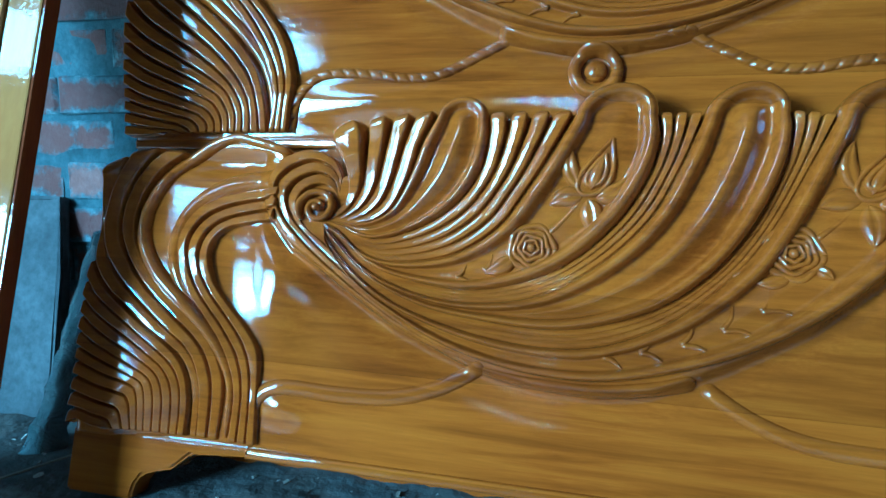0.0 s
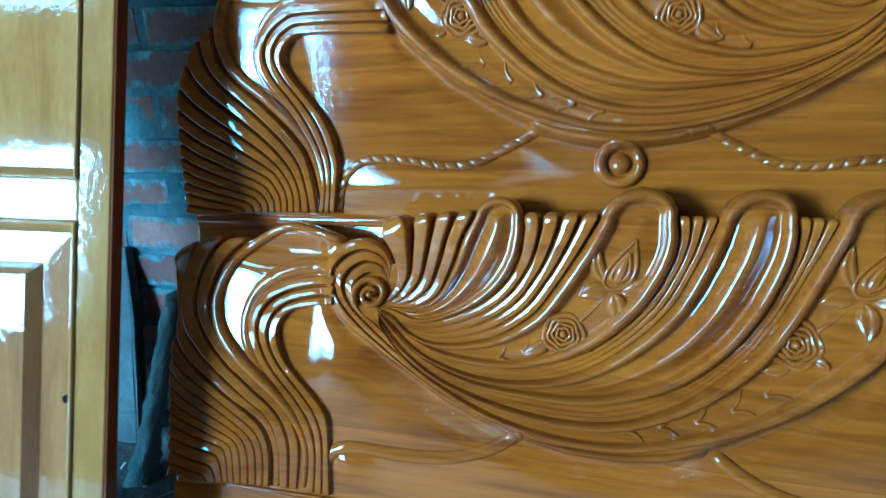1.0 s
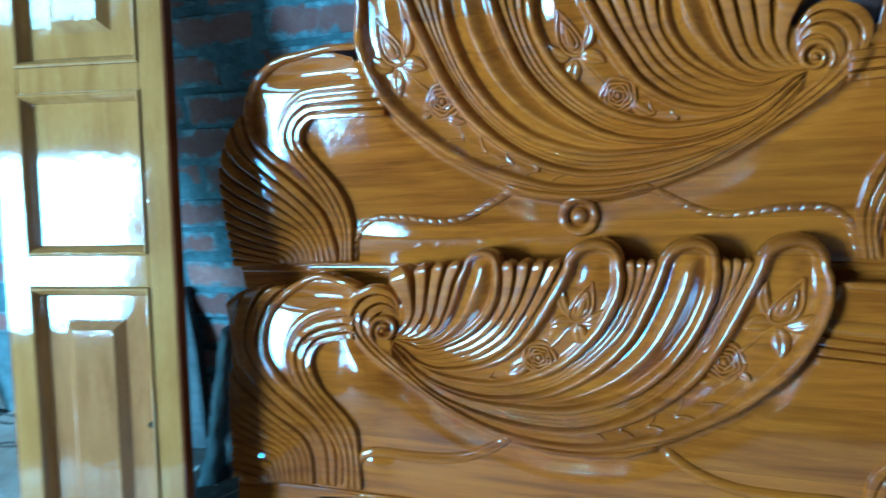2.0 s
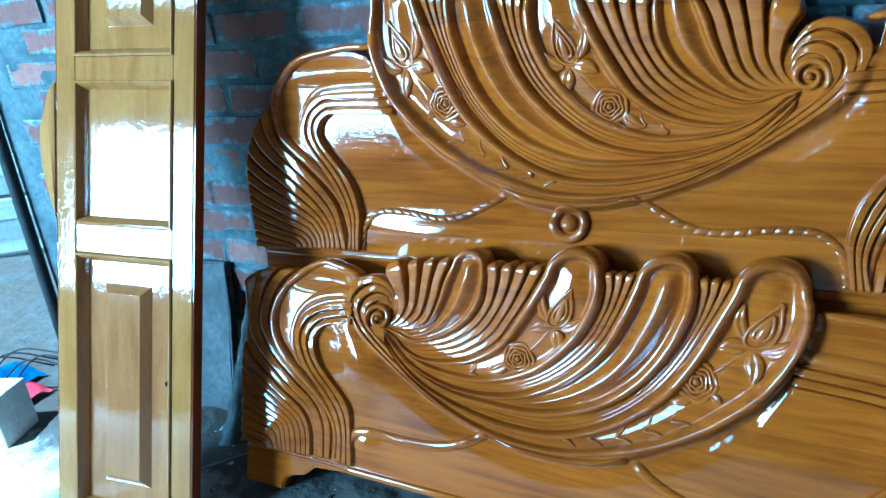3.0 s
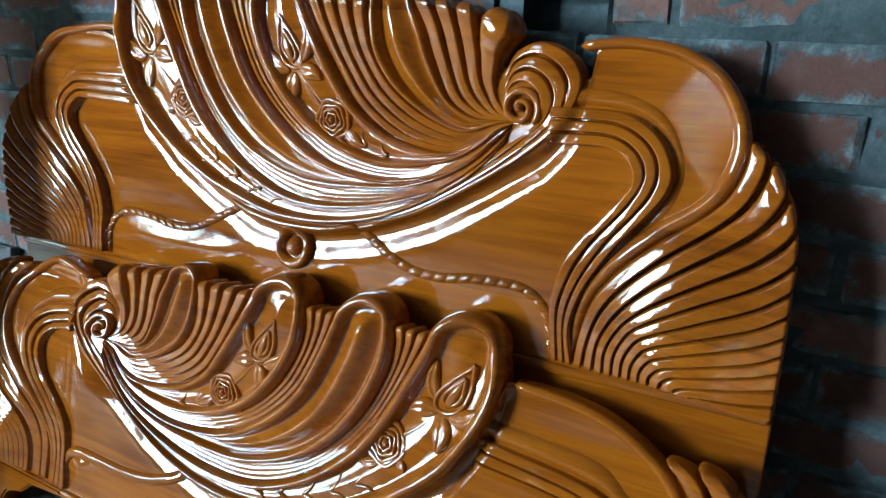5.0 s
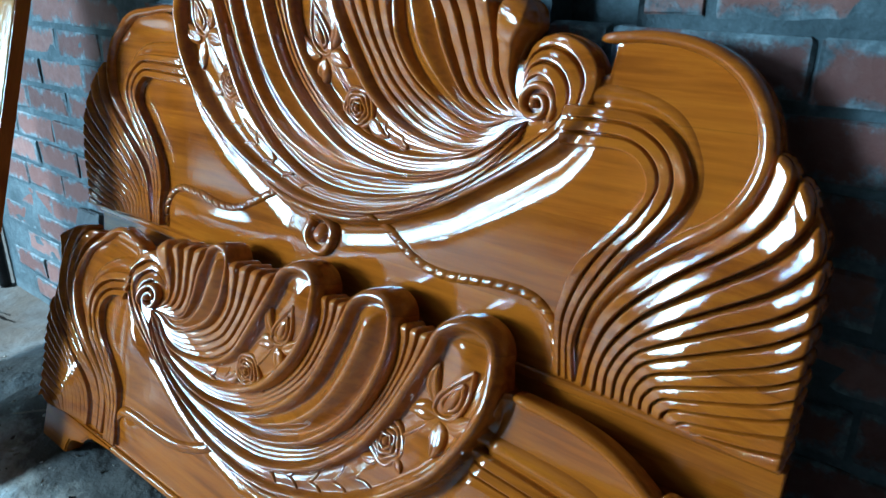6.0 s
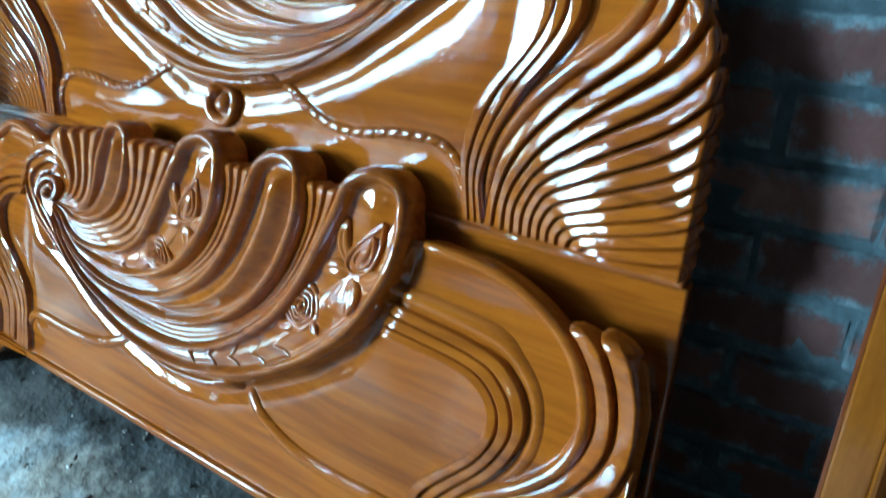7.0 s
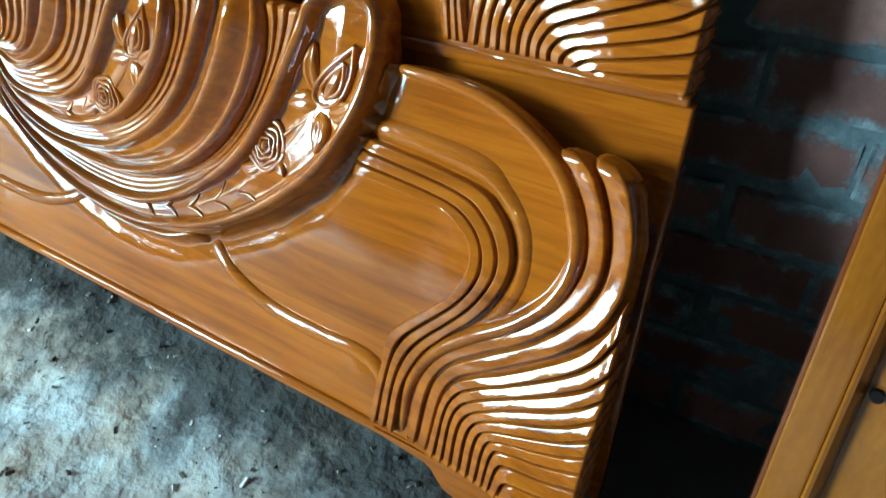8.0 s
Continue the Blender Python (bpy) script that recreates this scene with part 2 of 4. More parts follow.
def spline(points, n):
    """A smooth curve through a few control points, at n even steps of its length."""
    p = np.array(points, float)
    q = np.vstack([2 * p[0] - p[1], p, 2 * p[-1] - p[-2]])
    out = []
    for i in range(1, len(q) - 2):
        for t in np.linspace(0, 1, 24, endpoint=False):
            a, b, c, d = q[i - 1], q[i], q[i + 1], q[i + 2]
            out.append(0.5 * (2 * b + (c - a) * t + (2 * a - 5 * b + 4 * c - d) * t * t + (3 * b - a - 3 * c + d) * t ** 3))
    out.append(p[-1])
    out = np.array(out)
    for _ in range(6):
        out[1:-1] = 0.25 * out[:-2] + 0.5 * out[1:-1] + 0.25 * out[2:]
    s = np.concatenate([[0], np.cumsum(np.linalg.norm(np.diff(out, axis=0), axis=1))])
    k = np.linspace(0, s[-1], n)
    return np.stack([np.interp(k, s, out[:, i]) for i in range(out.shape[1])], 1)


def normals_2d(c):
    t = np.gradient(c, axis=0)
    t /= np.linalg.norm(t, axis=1)[:, None] + 1e-12
    return np.stack([-t[:, 1], t[:, 0]], 1)


def smoothstep(x):
    x = np.clip(x, 0, 1)
    return x * x * (3 - 2 * x)

# ---------------------------------------------------------------- the carved boards
# A board's own axes: x along its length, y up its face, z out of the face.


class Carver:
    """Lays carved relief on one board: ribs, lobes, mouldings and flowers, each a mesh of its own."""

    def __init__(self, board, ground, where=lambda p: p, faces=(-0.5, 0.87), slant=1.0, back=-0.024):
        self.board, self.ground, self.where, self.faces, self.slant, self.back = board, ground, where, np.array(faces), slant, back

    def lay(self, name, uv, height, label="", skirt=True):
        """uv: rows x cols x 2 places, height above the ground surface; the border drops into the board."""
        rows, cols = uv.shape[:2]
        flat = self.where(uv.reshape(-1, 2)).reshape(rows, cols, 2)
        z = self.ground(flat[..., 0], flat[..., 1]) + height
        full = np.concatenate([flat, z[..., None]], 2)
        if skirt:
            def down(a):
                b = a.copy()
                b[..., 2] = self.back
                return b
            full = np.concatenate([down(full[:, :1]), full, down(full[:, -1:])], 1)
            full = np.concatenate([down(full[:1]), full, down(full[-1:])], 0)
        r, c = full.shape[:2]
        verts = full.reshape(-1, 3).tolist()
        a, b, d = full[0, 0], full[r // 2, c // 2], full[r // 2, c // 2 + 1]
        e = full[r // 2 + 1, c // 2] - b
        f = d - b
        up = f[0] * e[1] - f[1] * e[0]
        return sheet(name, verts, grid_faces(r, c, up < 0), TEAK, self.board, label)

    def rib(self, left, right, name="rib", gain=0.55, most=0.02, least=0.0, blunt=0.6, start=0.0, cols=23, lift=0.0, label="", swell=0.0, lean=0.25, curve=0.085, shoulder=0.32, level=0.0):
        """A rounded rib between two curves, with a round nose at its end."""
        n = len(left)
        mid, half = (left + right) / 2, (right - left) / 2
        w = np.linalg.norm(half, axis=1)
        d = np.gradient(mid, axis=0)
        d /= np.linalg.norm(d, axis=1)[:, None] + 1e-12
        square = np.abs(half[:, 0] * d[:, 1] - half[:, 1] * d[:, 0])
        d = d[-1]
        nose = np.array([math.sin(a) for a in np.linspace(0.12, 1, 9) * math.pi / 2])
        m2 = mid[-1] + d[None] * (nose * w[-1] * blunt)[:, None]
        h2 = half[-1][None] * np.sqrt(np.clip(1 - nose ** 2, 0.0004, 1))[:, None]
        mid, half = np.vstack([mid, m2]), np.vstack([half, h2])
        rise = np.clip(2 * square * gain * 0.8, least, most)
        rise = rise * (1 + swell * smoothstep((np.linspace(0, 1, n) - 0.55) / 0.45))
        if start > 0:
            rise = rise * smoothstep(np.linspace(0, 1, n) / start)
        # the crests keep near one level while the grooves get deeper towards the end
        proud = level * np.clip(0.024 - rise, 0, None)
        proud = np.concatenate([proud, np.full(len(nose), proud[-1])])
        rise = np.concatenate([rise, rise[-1] * np.sqrt(np.clip(1 - nose ** 2, 0, 1))])
        s = -np.cos(np.linspace(0, math.pi, cols))
        uv = mid[:, None] + half[:, None] * s[None, :, None]
        # a broad, nearly flat top that leans towards the middle of the board, with steep narrow grooves
        across = self.where(mid + half) - self.where(mid - half)
        across /= np.linalg.norm(across, axis=1)[:, None] + 1e-12
        side = np.tanh(2.5 * (across @ self.faces))[:, None]
        x = np.clip((s[None] * side + 0.6) / 1.6, 0, 1)
        flat = smoothstep((1 - np.abs(s[None])) / shoulder)
        soft = np.clip(1 - s[None] ** 2, 0, 1) ** 0.8
        mixed = min(1.0, lean / 0.15)
        prof = (flat * mixed + soft * (1 - mixed)) * (1 - self.slant * lean * x - curve * s[None] ** 2)
        return self.lay(name, uv, rise[:, None] * prof + proud[:, None] - 0.003 + lift, label)

    def strip(self, curve, width, name="moulding", gain=0.5, most=0.02, ends=0.12, cols=11, lift=0.0, label=""):
        """A bead along a curve; width may vary along it."""
        nrm = normals_2d(curve)
        n = len(curve)
        w = np.interp(np.linspace(0, 1, n), np.linspace(0, 1, len(width)), width) / 2
        t = np.linspace(0, 1, n)
        fade = np.clip(np.minimum(t, 1 - t) / max(ends, 1e-6), 0, 1)
        fade = np.sqrt(1 - (1 - fade) ** 2)
        s = -np.cos(np.linspace(0, math.pi, cols))
        uv = curve[:, None] + nrm[:, None] * (w * (0.25 + 0.75 * fade))[:, None, None] * s[None, :, None]
        prof = np.sqrt(np.clip(1 - s ** 2, 0, 1))
        rise = np.minimum(2 * w * gain, most) * fade
        return self.lay(name, uv, rise[:, None] * prof[None] - 0.002 + lift, label)

    def lobe(self, left, right, bead=0.024, rise=0.014, floor=0.003, dome=0.006, blunt=0.9, cols=45, name="lobe", label=""):
        """A long round-ended lobe with a raised bead all round and a softly domed field."""
        mid, half = (left + right) / 2, (right - left) / 2
        w = np.linalg.norm(half, axis=1)
        d = mid[-1] - mid[-4]
        d /= np.linalg.norm(d)
        nose = np.sin(np.linspace(0.08, 1, 14) * math.pi / 2)
        mid2 = mid[-1] + d[None] * (nose * w[-1] * blunt)[:, None]
        half2 = half[-1][None] * np.sqrt(np.clip(1 - nose ** 2, 0.0004, 1))[:, None]
        mid, half = np.vstack([mid, mid2]), np.vstack([half, half2])
        w = np.concatenate([w, np.full(len(nose), w[-1])])
        s = -np.cos(np.linspace(0, math.pi, cols))
        uv = mid[:, None] + half[:, None] * s[None, :, None]
        rim = np.concatenate([uv[:, 0], uv[::-1, -1]])
        near = np.full(uv.shape[:2], 9.0)
        a, b = rim[:-1], rim[1:]
        ab = b - a
        for i in range(uv.shape[0]):
            p = uv[i][:, None] - a[None]
            k = np.clip((p * ab[None]).sum(2) / ((ab * ab).sum(1)[None] + 1e-12), 0, 1)
            near[i] = np.linalg.norm(p - k[..., None] * ab[None], axis=2).min(1)
        bw = np.minimum(bead, 0.42 * w)[:, None]
        x = near / bw
        ring = np.where(x < 1, np.clip(1 - np.abs(2 * x - 1) ** 2.2, 0, 1) ** 0.8, 0)
        scale = np.clip(bw / bead, 0.15, 1) ** 0.6
        inside = np.clip(x - 1, 0, None) * bw
        field = floor + dome * smoothstep(inside / np.maximum(w[:, None] - bw, 1e-4))
        z = np.where(x < 0.5, rise * ring, np.maximum(rise * ring, field * smoothstep((x - 0.5) * 2))) * scale
        across = self.where(mid + half) - self.where(mid - half)
        across /= np.linalg.norm(across, axis=1)[:, None] + 1e-12
        side = np.tanh(2.5 * (across @ self.faces)) * np.clip(1.4 - w / 0.03, 0, 1)
        z = z + 0.13 * (1 - s[None] * side[:, None]) * np.minimum(w, 0.03)[:, None] * (np.abs(side) > 0)[:, None] * (np.abs(s) < 0.995)[None] * np.abs(side)[:, None]
        return self.lay(name, uv, z - 0.002, label)

    def petal(self, base, tip, width, rise=0.006, lift=0.004, bend=0.0, vein=0.4, name="leaf", label=""):
        """A carved leaf with a pointed tip and a sunk middle vein."""
        base, tip = np.array(base, float), np.array(tip, float)
        d = tip - base
        nrm = np.array([-d[1], d[0]])
        t = np.linspace(0, 1, 16)
        c = base[None] + d[None] * t[:, None] + nrm[None] * (bend * np.sin(t * math.pi))[:, None]
        w = width / 2 * np.sin(np.clip(t, 0, 1) ** 0.8 * math.pi) ** 0.75 + 0.0004
        s = np.linspace(-1, 1, 11)
        nn = normals_2d(c)
        uv = c[:, None] + nn[:, None] * w[:, None, None] * s[None, :, None]
        prof = np.sqrt(np.clip(1 - s ** 2, 0, 1)) - vein * np.exp(-(s / 0.18) ** 2)
        z = rise * np.sin(np.clip(t, 0.03, 0.97) * math.pi)[:, None] ** 0.4 * prof[None]
        return self.lay(name, uv, z + lift, label)

    def ring(self, centre, radius, tube, rise, lift=0.0, wobble=0.0, lobes=6, name="ring", phase=0.0, label=""):
        a = np.linspace(0, 2 * math.pi, 61)
        s = -np.cos(np.linspace(0, math.pi, 11))
        r = radius * (1 + wobble * np.cos(lobes * a + phase))
        rr = r[:, None] + tube * s[None]
        uv = np.array(centre)[None, None] + np.stack([np.cos(a)[:, None] * rr, np.sin(a)[:, None] * rr], 2)
        z = rise * np.sqrt(np.clip(1 - s ** 2, 0, 1))[None] * np.ones((61, 1))
        return self.lay(name, uv, z + lift - 0.001, label)

    def button(self, centre, radius, rise, lift=0.0, name="button", label=""):
        a = np.linspace(0, 2 * math.pi, 37)
        r = radius * np.sin(np.linspace(0.02, 1, 10) * math.pi / 2)
        uv = np.array(centre)[None, None] + np.stack([np.cos(a)[None] * r[:, None], np.sin(a)[None] * r[:, None]], 2)
        z = rise * np.sqrt(np.clip(1 - (r / radius) ** 2, 0, 1))
        return self.lay(name, uv, z[:, None] * np.ones((1, 37)) + lift, label)

    def rope(self, curve, radius, pitch=0.022, lift=0.0, name="rope_moulding", label=""):
        """A twisted rope moulding: notches run across it on the slant."""
        n = len(curve)
        nrm = normals_2d(curve)
        s = np.concatenate([[0], np.cumsum(np.linalg.norm(np.diff(curve, axis=0), axis=1))])
        k = np.linspace(-1, 1, 13)
        uv = curve[:, None] + nrm[:, None] * radius * k[None, :, None]
        phase = (s[:, None] + 0.75 * radius * k[None]) / pitch
        saw = np.abs(np.mod(phase, 1) - 0.5) * 2
        cut = 1 - 0.62 * smoothstep((saw - 0.66) / 0.34)
        z = radius * 0.95 * np.sqrt(np.clip(1 - k ** 2, 0, 1))[None] * cut
        return self.lay(name, uv, z - 0.001 + lift, label)

    def between(self, a, b, count, gap=0.0, **options):
        """count ribs side by side in the space from curve a to curve b."""
        for i in range(count):
            l, r = (i + gap) / count, (i + 1 - gap) / count
            self.rib(a + (b - a) * l, a + (b - a) * r, **options)

    def fan(self, keys, counts, **options):
        """Ribs in the spaces between neighbouring key curves, sharing one smooth spread."""
        knots = np.concatenate([[0], np.cumsum(counts)]).astype(float)
        stack = np.array(keys)

        def at(s):
            i = int(min(max(np.searchsorted(knots, s, side="right") - 1, 0), len(keys) - 2))
            t = (s - knots[i]) / (knots[i + 1] - knots[i])
            p1, p2 = stack[i], stack[i + 1]
            m1 = (p2 - stack[i - 1]) / (knots[i + 1] - knots[i - 1]) if i > 0 else (p2 - p1) / (knots[i + 1] - knots[i])
            m2 = (stack[i + 2] - p1) / (knots[i + 2] - knots[i]) if i + 2 < len(keys) else (p2 - p1) / (knots[i + 1] - knots[i])
            h = knots[i + 1] - knots[i]
            t2, t3 = t * t, t ** 3
            return (2 * t3 - 3 * t2 + 1) * p1 + (t3 - 2 * t2 + t) * h * m1 + (-2 * t3 + 3 * t2) * p2 + (t3 - t2) * h * m2

        for i in range(int(knots[-1])):
            self.rib(at(i + 0.02), at(i + 0.98), **options)


def shell(carve, tilt):
    """The great scallop: a coiled head, fingers, four lobes that sweep out of one tail, and two sprays of flowers."""
    n = 60
    k0 = spline([(0.3760, 0.3560), (.391, .365), (.404, .381), (.409, .403), (.402, .433), (.391, .452), (.380, .464)], n)
    k1 = spline([(0.3768, 0.3540), (.399, .359), (.417, .377), (.432, .408), (.435, .443), (.437, .474), (.436, .492)], n)
    k2 = spline([(0.3776, 0.3520), (.403, .352), (.444, .354), (.482, .377), (.507, .429), (.522, .475), (.540, .510)], n)
    k3 = spline([(0.3784, 0.3500), (.406, .345), (.456, .329), (.523, .350), (.579, .388), (.612, .438), (.620, .488), (.618, .508)], n)
    k4 = spline([(0.3792, 0.3480), (.405, .338), (.440, .311), (.494, .298), (.577, .314), (.640, .356), (.676, .407), (.708, .461), (.736, .515)], n)
    k5 = spline([(0.3800, 0.3460), (.402, .334), (.441, .302), (.496, .277), (.598, .264), (.686, .283), (.753, .320), (.810, .378), (.845, .442), (.856, .490), (.852, .518)], n)
    k6 = spline([(0.3808, 0.3440), (.400, .329), (.451, .286), (.515, .260), (.600, .248), (.703, .265), (.784, .314), (.847, .380), (.883, .452), (.908, .520)], n)
    k7 = spline([(0.3816, 0.3420), (.398, .325), (.452, .276), (.534, .239), (.626, .223), (.745, .220), (.855, .253), (.930, .309), (.982, .380), (1.014, .457), (1.021, .506), (1.018, .526)], n)
    k8 = spline([(0.3824, 0.3400), (.394, .320), (.444, .273), (.517, .233), (.644, .201), (.769, .199), (.870, .237), (.951, .303), (1.003, .374), (1.047, .466), (1.072, .524)], n)
    k9 = spline([(0.3832, 0.3380), (.390, .315), (.440, .262), (.510, .218), (.572, .188), (.636, .168), (.711, .156), (.787, .155), (.859, .168), (.963, .203), (1.055, .255), (1.135, .325), (1.175, .384), (1.199, .443), (1.204, .495), (1.196, .526)], n)

    carve.fan([k0, k1, k2], [1, 3], name="finger_rib", gain=0.85, most=0.026, start=0.08, swell=0.3, lean=0.22, blunt=0.9)
    carve.lobe(k2, k3, bead=0.022, rise=0.021, dome=0.018)
    carve.between(k3, k4, 4, name="finger_rib", gain=0.9, most=0.028, start=0.08, swell=0.15, lean=0.22, blunt=0.9)
    carve.lobe(k4, k5, bead=0.027, rise=0.024, dome=0.006)
    carve.between(k5, k6, 3, name="finger_rib", gain=0.95, most=0.028, start=0.08, swell=0.15, lean=0.22, gap=0.02, blunt=1.0)
    carve.lobe(k6, k7, bead=0.027, rise=0.025, dome=0.023)
    carve.between(k7, k8, 3, name="finger_rib", gain=0.95, most=0.028, start=0.08, swell=0.15, lean=0.22, gap=0.02, blunt=1.0)
    carve.lobe(k8, k9, bead=0.028, rise=0.025, dome=0.006)

    # the coil: ribs that wrap round the head from the tail
    w0 = spline([(.660, .158), (.572, .176), (.503, .207), (.409, .264), (.329, .325), (.290, .375), (.281, .418), (.304, .450), (.345, .463), (.380, .450), (.396, .424)], n)
    w1 = spline([(.600, .186), (.500, .236), (.430, .283), (.385, .318), (.356, .338), (.340, .362), (.341, .386), (.355, .402), (.373, .406), (.388, .398), (.394, .382)], n)
    carve.between(w0, w1, 3, name="coil_rib", gain=0.95, most=0.026, start=0.10, lean=tilt)
    a = np.linspace(0, 1, 70)
    ang = math.pi * 1.25 - a * math.pi * 3.4
    rad = 0.026 * (1 - a) ** 0.9 + 0.0035
    coil = np.array([.368, .371])[None] + np.stack([np.cos(ang) * rad, np.sin(ang) * rad], 1)
    carve.strip(coil, [0.012, 0.011, 0.009, 0.007], name="coil", gain=0.7, ends=0.08, lift=0.008)
    carve.button((.368, .371), 0.006, 0.008, 0.012)
    tail = spline([(.560, .182), (.640, .153), (.712, .144), (.788, .142), (.861, .152), (.922, .168)], 40)
    carve.strip(tail, [0.006, 0.018, 0.022, 0.024], name="tail_rib", gain=0.5, ends=0.05)
    for dx, dy, s, ca in ((0, 0, 1.0, 0.0), (.352, .012, 1.08, 0.10)):
        spray(carve, dx, dy, s, ca)
    # overlapping pairs of leaves that run down the lobes into the tail
    for x, y, ang, size in ((.640, .302, 208, .034), (.600, .286, 196, .030), (1.010, .280, 215, .052), (.965, .250, 211, .050), (.915, .224, 205, .046), (.862, .206, 197, .040), (.812, .193, 190, .032)):
        tip = np.array([x, y]) + size * 0.5 * np.array([math.cos(radians(ang)), math.sin(radians(ang))])
        for side, far in ((-1, 0.95), (1, 0.80)):
            a2 = radians(ang + 180 + 38 * side)
            end = tip + far * size * np.array([math.cos(a2), math.sin(a2)])
            mid = (tip + end) / 2 + 0.10 * size * side * np.array([math.sin(a2), -math.cos(a2)])
            carve.strip(spline([tip, mid, end], 14), [0.0085, 0.0065, 0.002], name="chevron_leaf", gain=0.65, ends=0.06, lift=0.003)


def spray(carve, dx, dy, s, turn):
    """A bud with four leaves, a stem and a rose, carved on a lobe."""
    o = np.array([.765, .412])
    ca, sa = math.cos(-turn), math.sin(-turn)

    def at(x, y):
        q = (np.array([x, y]) - o) * s
        return (o[0] + dx + q[0] * ca - q[1] * sa, o[1] + dy + q[0] * sa + q[1] * ca)

    c = carve
    # bud: a drop with two raised rims, its point up
    t = np.linspace(0.02, 2 * math.pi - 0.02, 70)
    for k, lift in ((1.0, 0.004), (0.56, 0.005)):
        px = k * .030 * np.sin(t) * np.sin(t / 2) ** 1.5
        py = .448 + k * .040 * np.cos(t) - (1 - k) * .010
        pts = np.array([at(.777 + a + (b - .446) * 0.38, b) for a, b in zip(px, py)])
        c.strip(pts, [0.0085 * s, 0.0085 * s], name="bud_rim", gain=0.9, ends=0.02, lift=lift)
    c.petal(at(.766, .415), at(.783, .462), 0.017 * s, 0.009, 0.005, 0, 0.1, name="bud_core")
    for base, tip, w, b in (((.752, .418), (.738, .476), .024, .14), ((.757, .405), (.712, .392), .030, -.1), ((.775, .404), (.816, .434), .026, -.14), ((.764, .402), (.773, .352), .032, .06)):
        c.petal(at(*base), at(*tip), w * s, 0.008, 0.004, b)
    c.strip(spline([at(.757, .404), at(.735, .375), at(.712, .350)], 16), [0.007, 0.009], name="stem", gain=0.8, lift=0.003)
    r = at(.691, .331)
    for rad, tube, rise, wob, ph in ((.031, .0046, .006, .05, 0.4), (.0235, .0042, .008, .07, 1.6), (.0165, .0040, .009, .08, 2.7), (.0100, .0036, .010, .08, 0.9)):
        c.ring(r, rad * s, tube * s, rise, 0.003, wob, 5, name="rose_petal", phase=ph)
    c.button(r, 0.0065 * s, 0.009, 0.006, name="rose_heart")
    for base, tip, w in (((.668, .318), (.628, .292), .024), ((.690, .302), (.655, .288), .018), ((.716, .316), (.735, .306), .016)):
        c.petal(at(*base), at(*tip), w * s, 0.007, 0.003, 0.08)


def mirror(width):
    def go(p):
        q = np.array(p, float).copy()
        q[..., 0] = width - q[..., 0]
        return q
    return go


def slab(name, board, width, bottom, top, ground, material, back=-0.03, cols=260, rows=110, left=0.0):
    """A board's body between two outlines given as functions of its length; the face follows the ground relief."""
    u = np.linspace(left, width, cols)
    lo, hi = bottom(u), top(u)
    s = np.linspace(0, 1, rows)
    v = lo[:, None] + (hi - lo)[:, None] * s[None]
    uu = np.repeat(u[:, None], rows, 1)
    z = ground(uu, v)
    edge = np.minimum.reduce([np.minimum(uu - left, width - uu), v - lo[:, None], hi[:, None] - v])
    z = z - 0.005 * (1 - np.sqrt(1 - (1 - np.clip(edge / 0.006, 0, 1)) ** 2))
    face = np.stack([uu, v, z], 2)
    rear = face[:, :, :].copy()
    rear[..., 2] = back
    verts = np.concatenate([face.reshape(-1, 3), rear[:, [0, -1]].reshape(-1, 3)]).tolist()
    fs = grid_faces(cols, rows, True)
    base = cols * rows
    for i in range(cols - 1):
        a, b = i * rows, (i + 1) * rows
        c, d = base + 2 * i, base + 2 * (i + 1)
        fs.append((a, b, d, c))
        fs.append((b + rows - 1, a + rows - 1, c + 1, d + 1))
        fs.append((c, d, d + 1, c + 1))
    for i in (0, cols - 1):
        ring = [i * rows + j for j in range(rows)] + [base + 2 * i + 1, base + 2 * i]
        fs.append(tuple(ring if i else ring[::-1]))
    return sheet(name, verts, fs, material, board)


# ------------------------------------------------ footboard
FOOT_W = 1.566


def board_pose(origin, normal, slope):
    out = -Vector(normal).normalized()
    along = Vector((1, 0, math.tan(radians(slope))))
    along = (along - along.dot(out) * out).normalized()
    up = out.cross(along)
    m = Matrix((along, up, out)).transposed().to_4x4()
    m.translation = origin
    return m


def bump2(u, v, cu, cv, ru, rv, power=2):
    return np.exp(-(((u - cu) / ru) ** 2 + ((v - cv) / rv) ** 2) ** power)


def bowl(u, v, rise, reach):
    """The hollow of the scallop: a shallow moat, a proud lower rim, a sunk middle and lobes that rise again to the top."""
    low = np.interp(u, [.27, .29, .33, .41, .5, .572, .636, .71, .79, .86, .96, 1.055, 1.135, 1.19, 1.215],
                    [.41, .36, .315, .262, .208, .178, .158, .142, .140, .15, .195, .25, .32, .42, .5])
    s = v - low
    rim = smoothstep((s + 0.014) / 0.022) * np.clip(1 - np.maximum(s, 0) / reach, 0, 1) ** 1.1
    lobes = smoothstep((s - 0.14) / 0.22)
    moat = 0.008 * np.exp(-((s + 0.016) / 0.024) ** 2)
    return (rise * rim + 0.016 * lobes - moat) * smoothstep((u - .262) / .05) * smoothstep((1.225 - u) / .03)


def scoop(u, v, line_v, line_u, top, steps, rises):
    """The fan of a corner: it rises from its inner edge towards the rim of the board."""
    d = np.interp(v, line_v, line_u) - u
    return np.interp(d, steps, rises) * smoothstep((top - v) / 0.26)


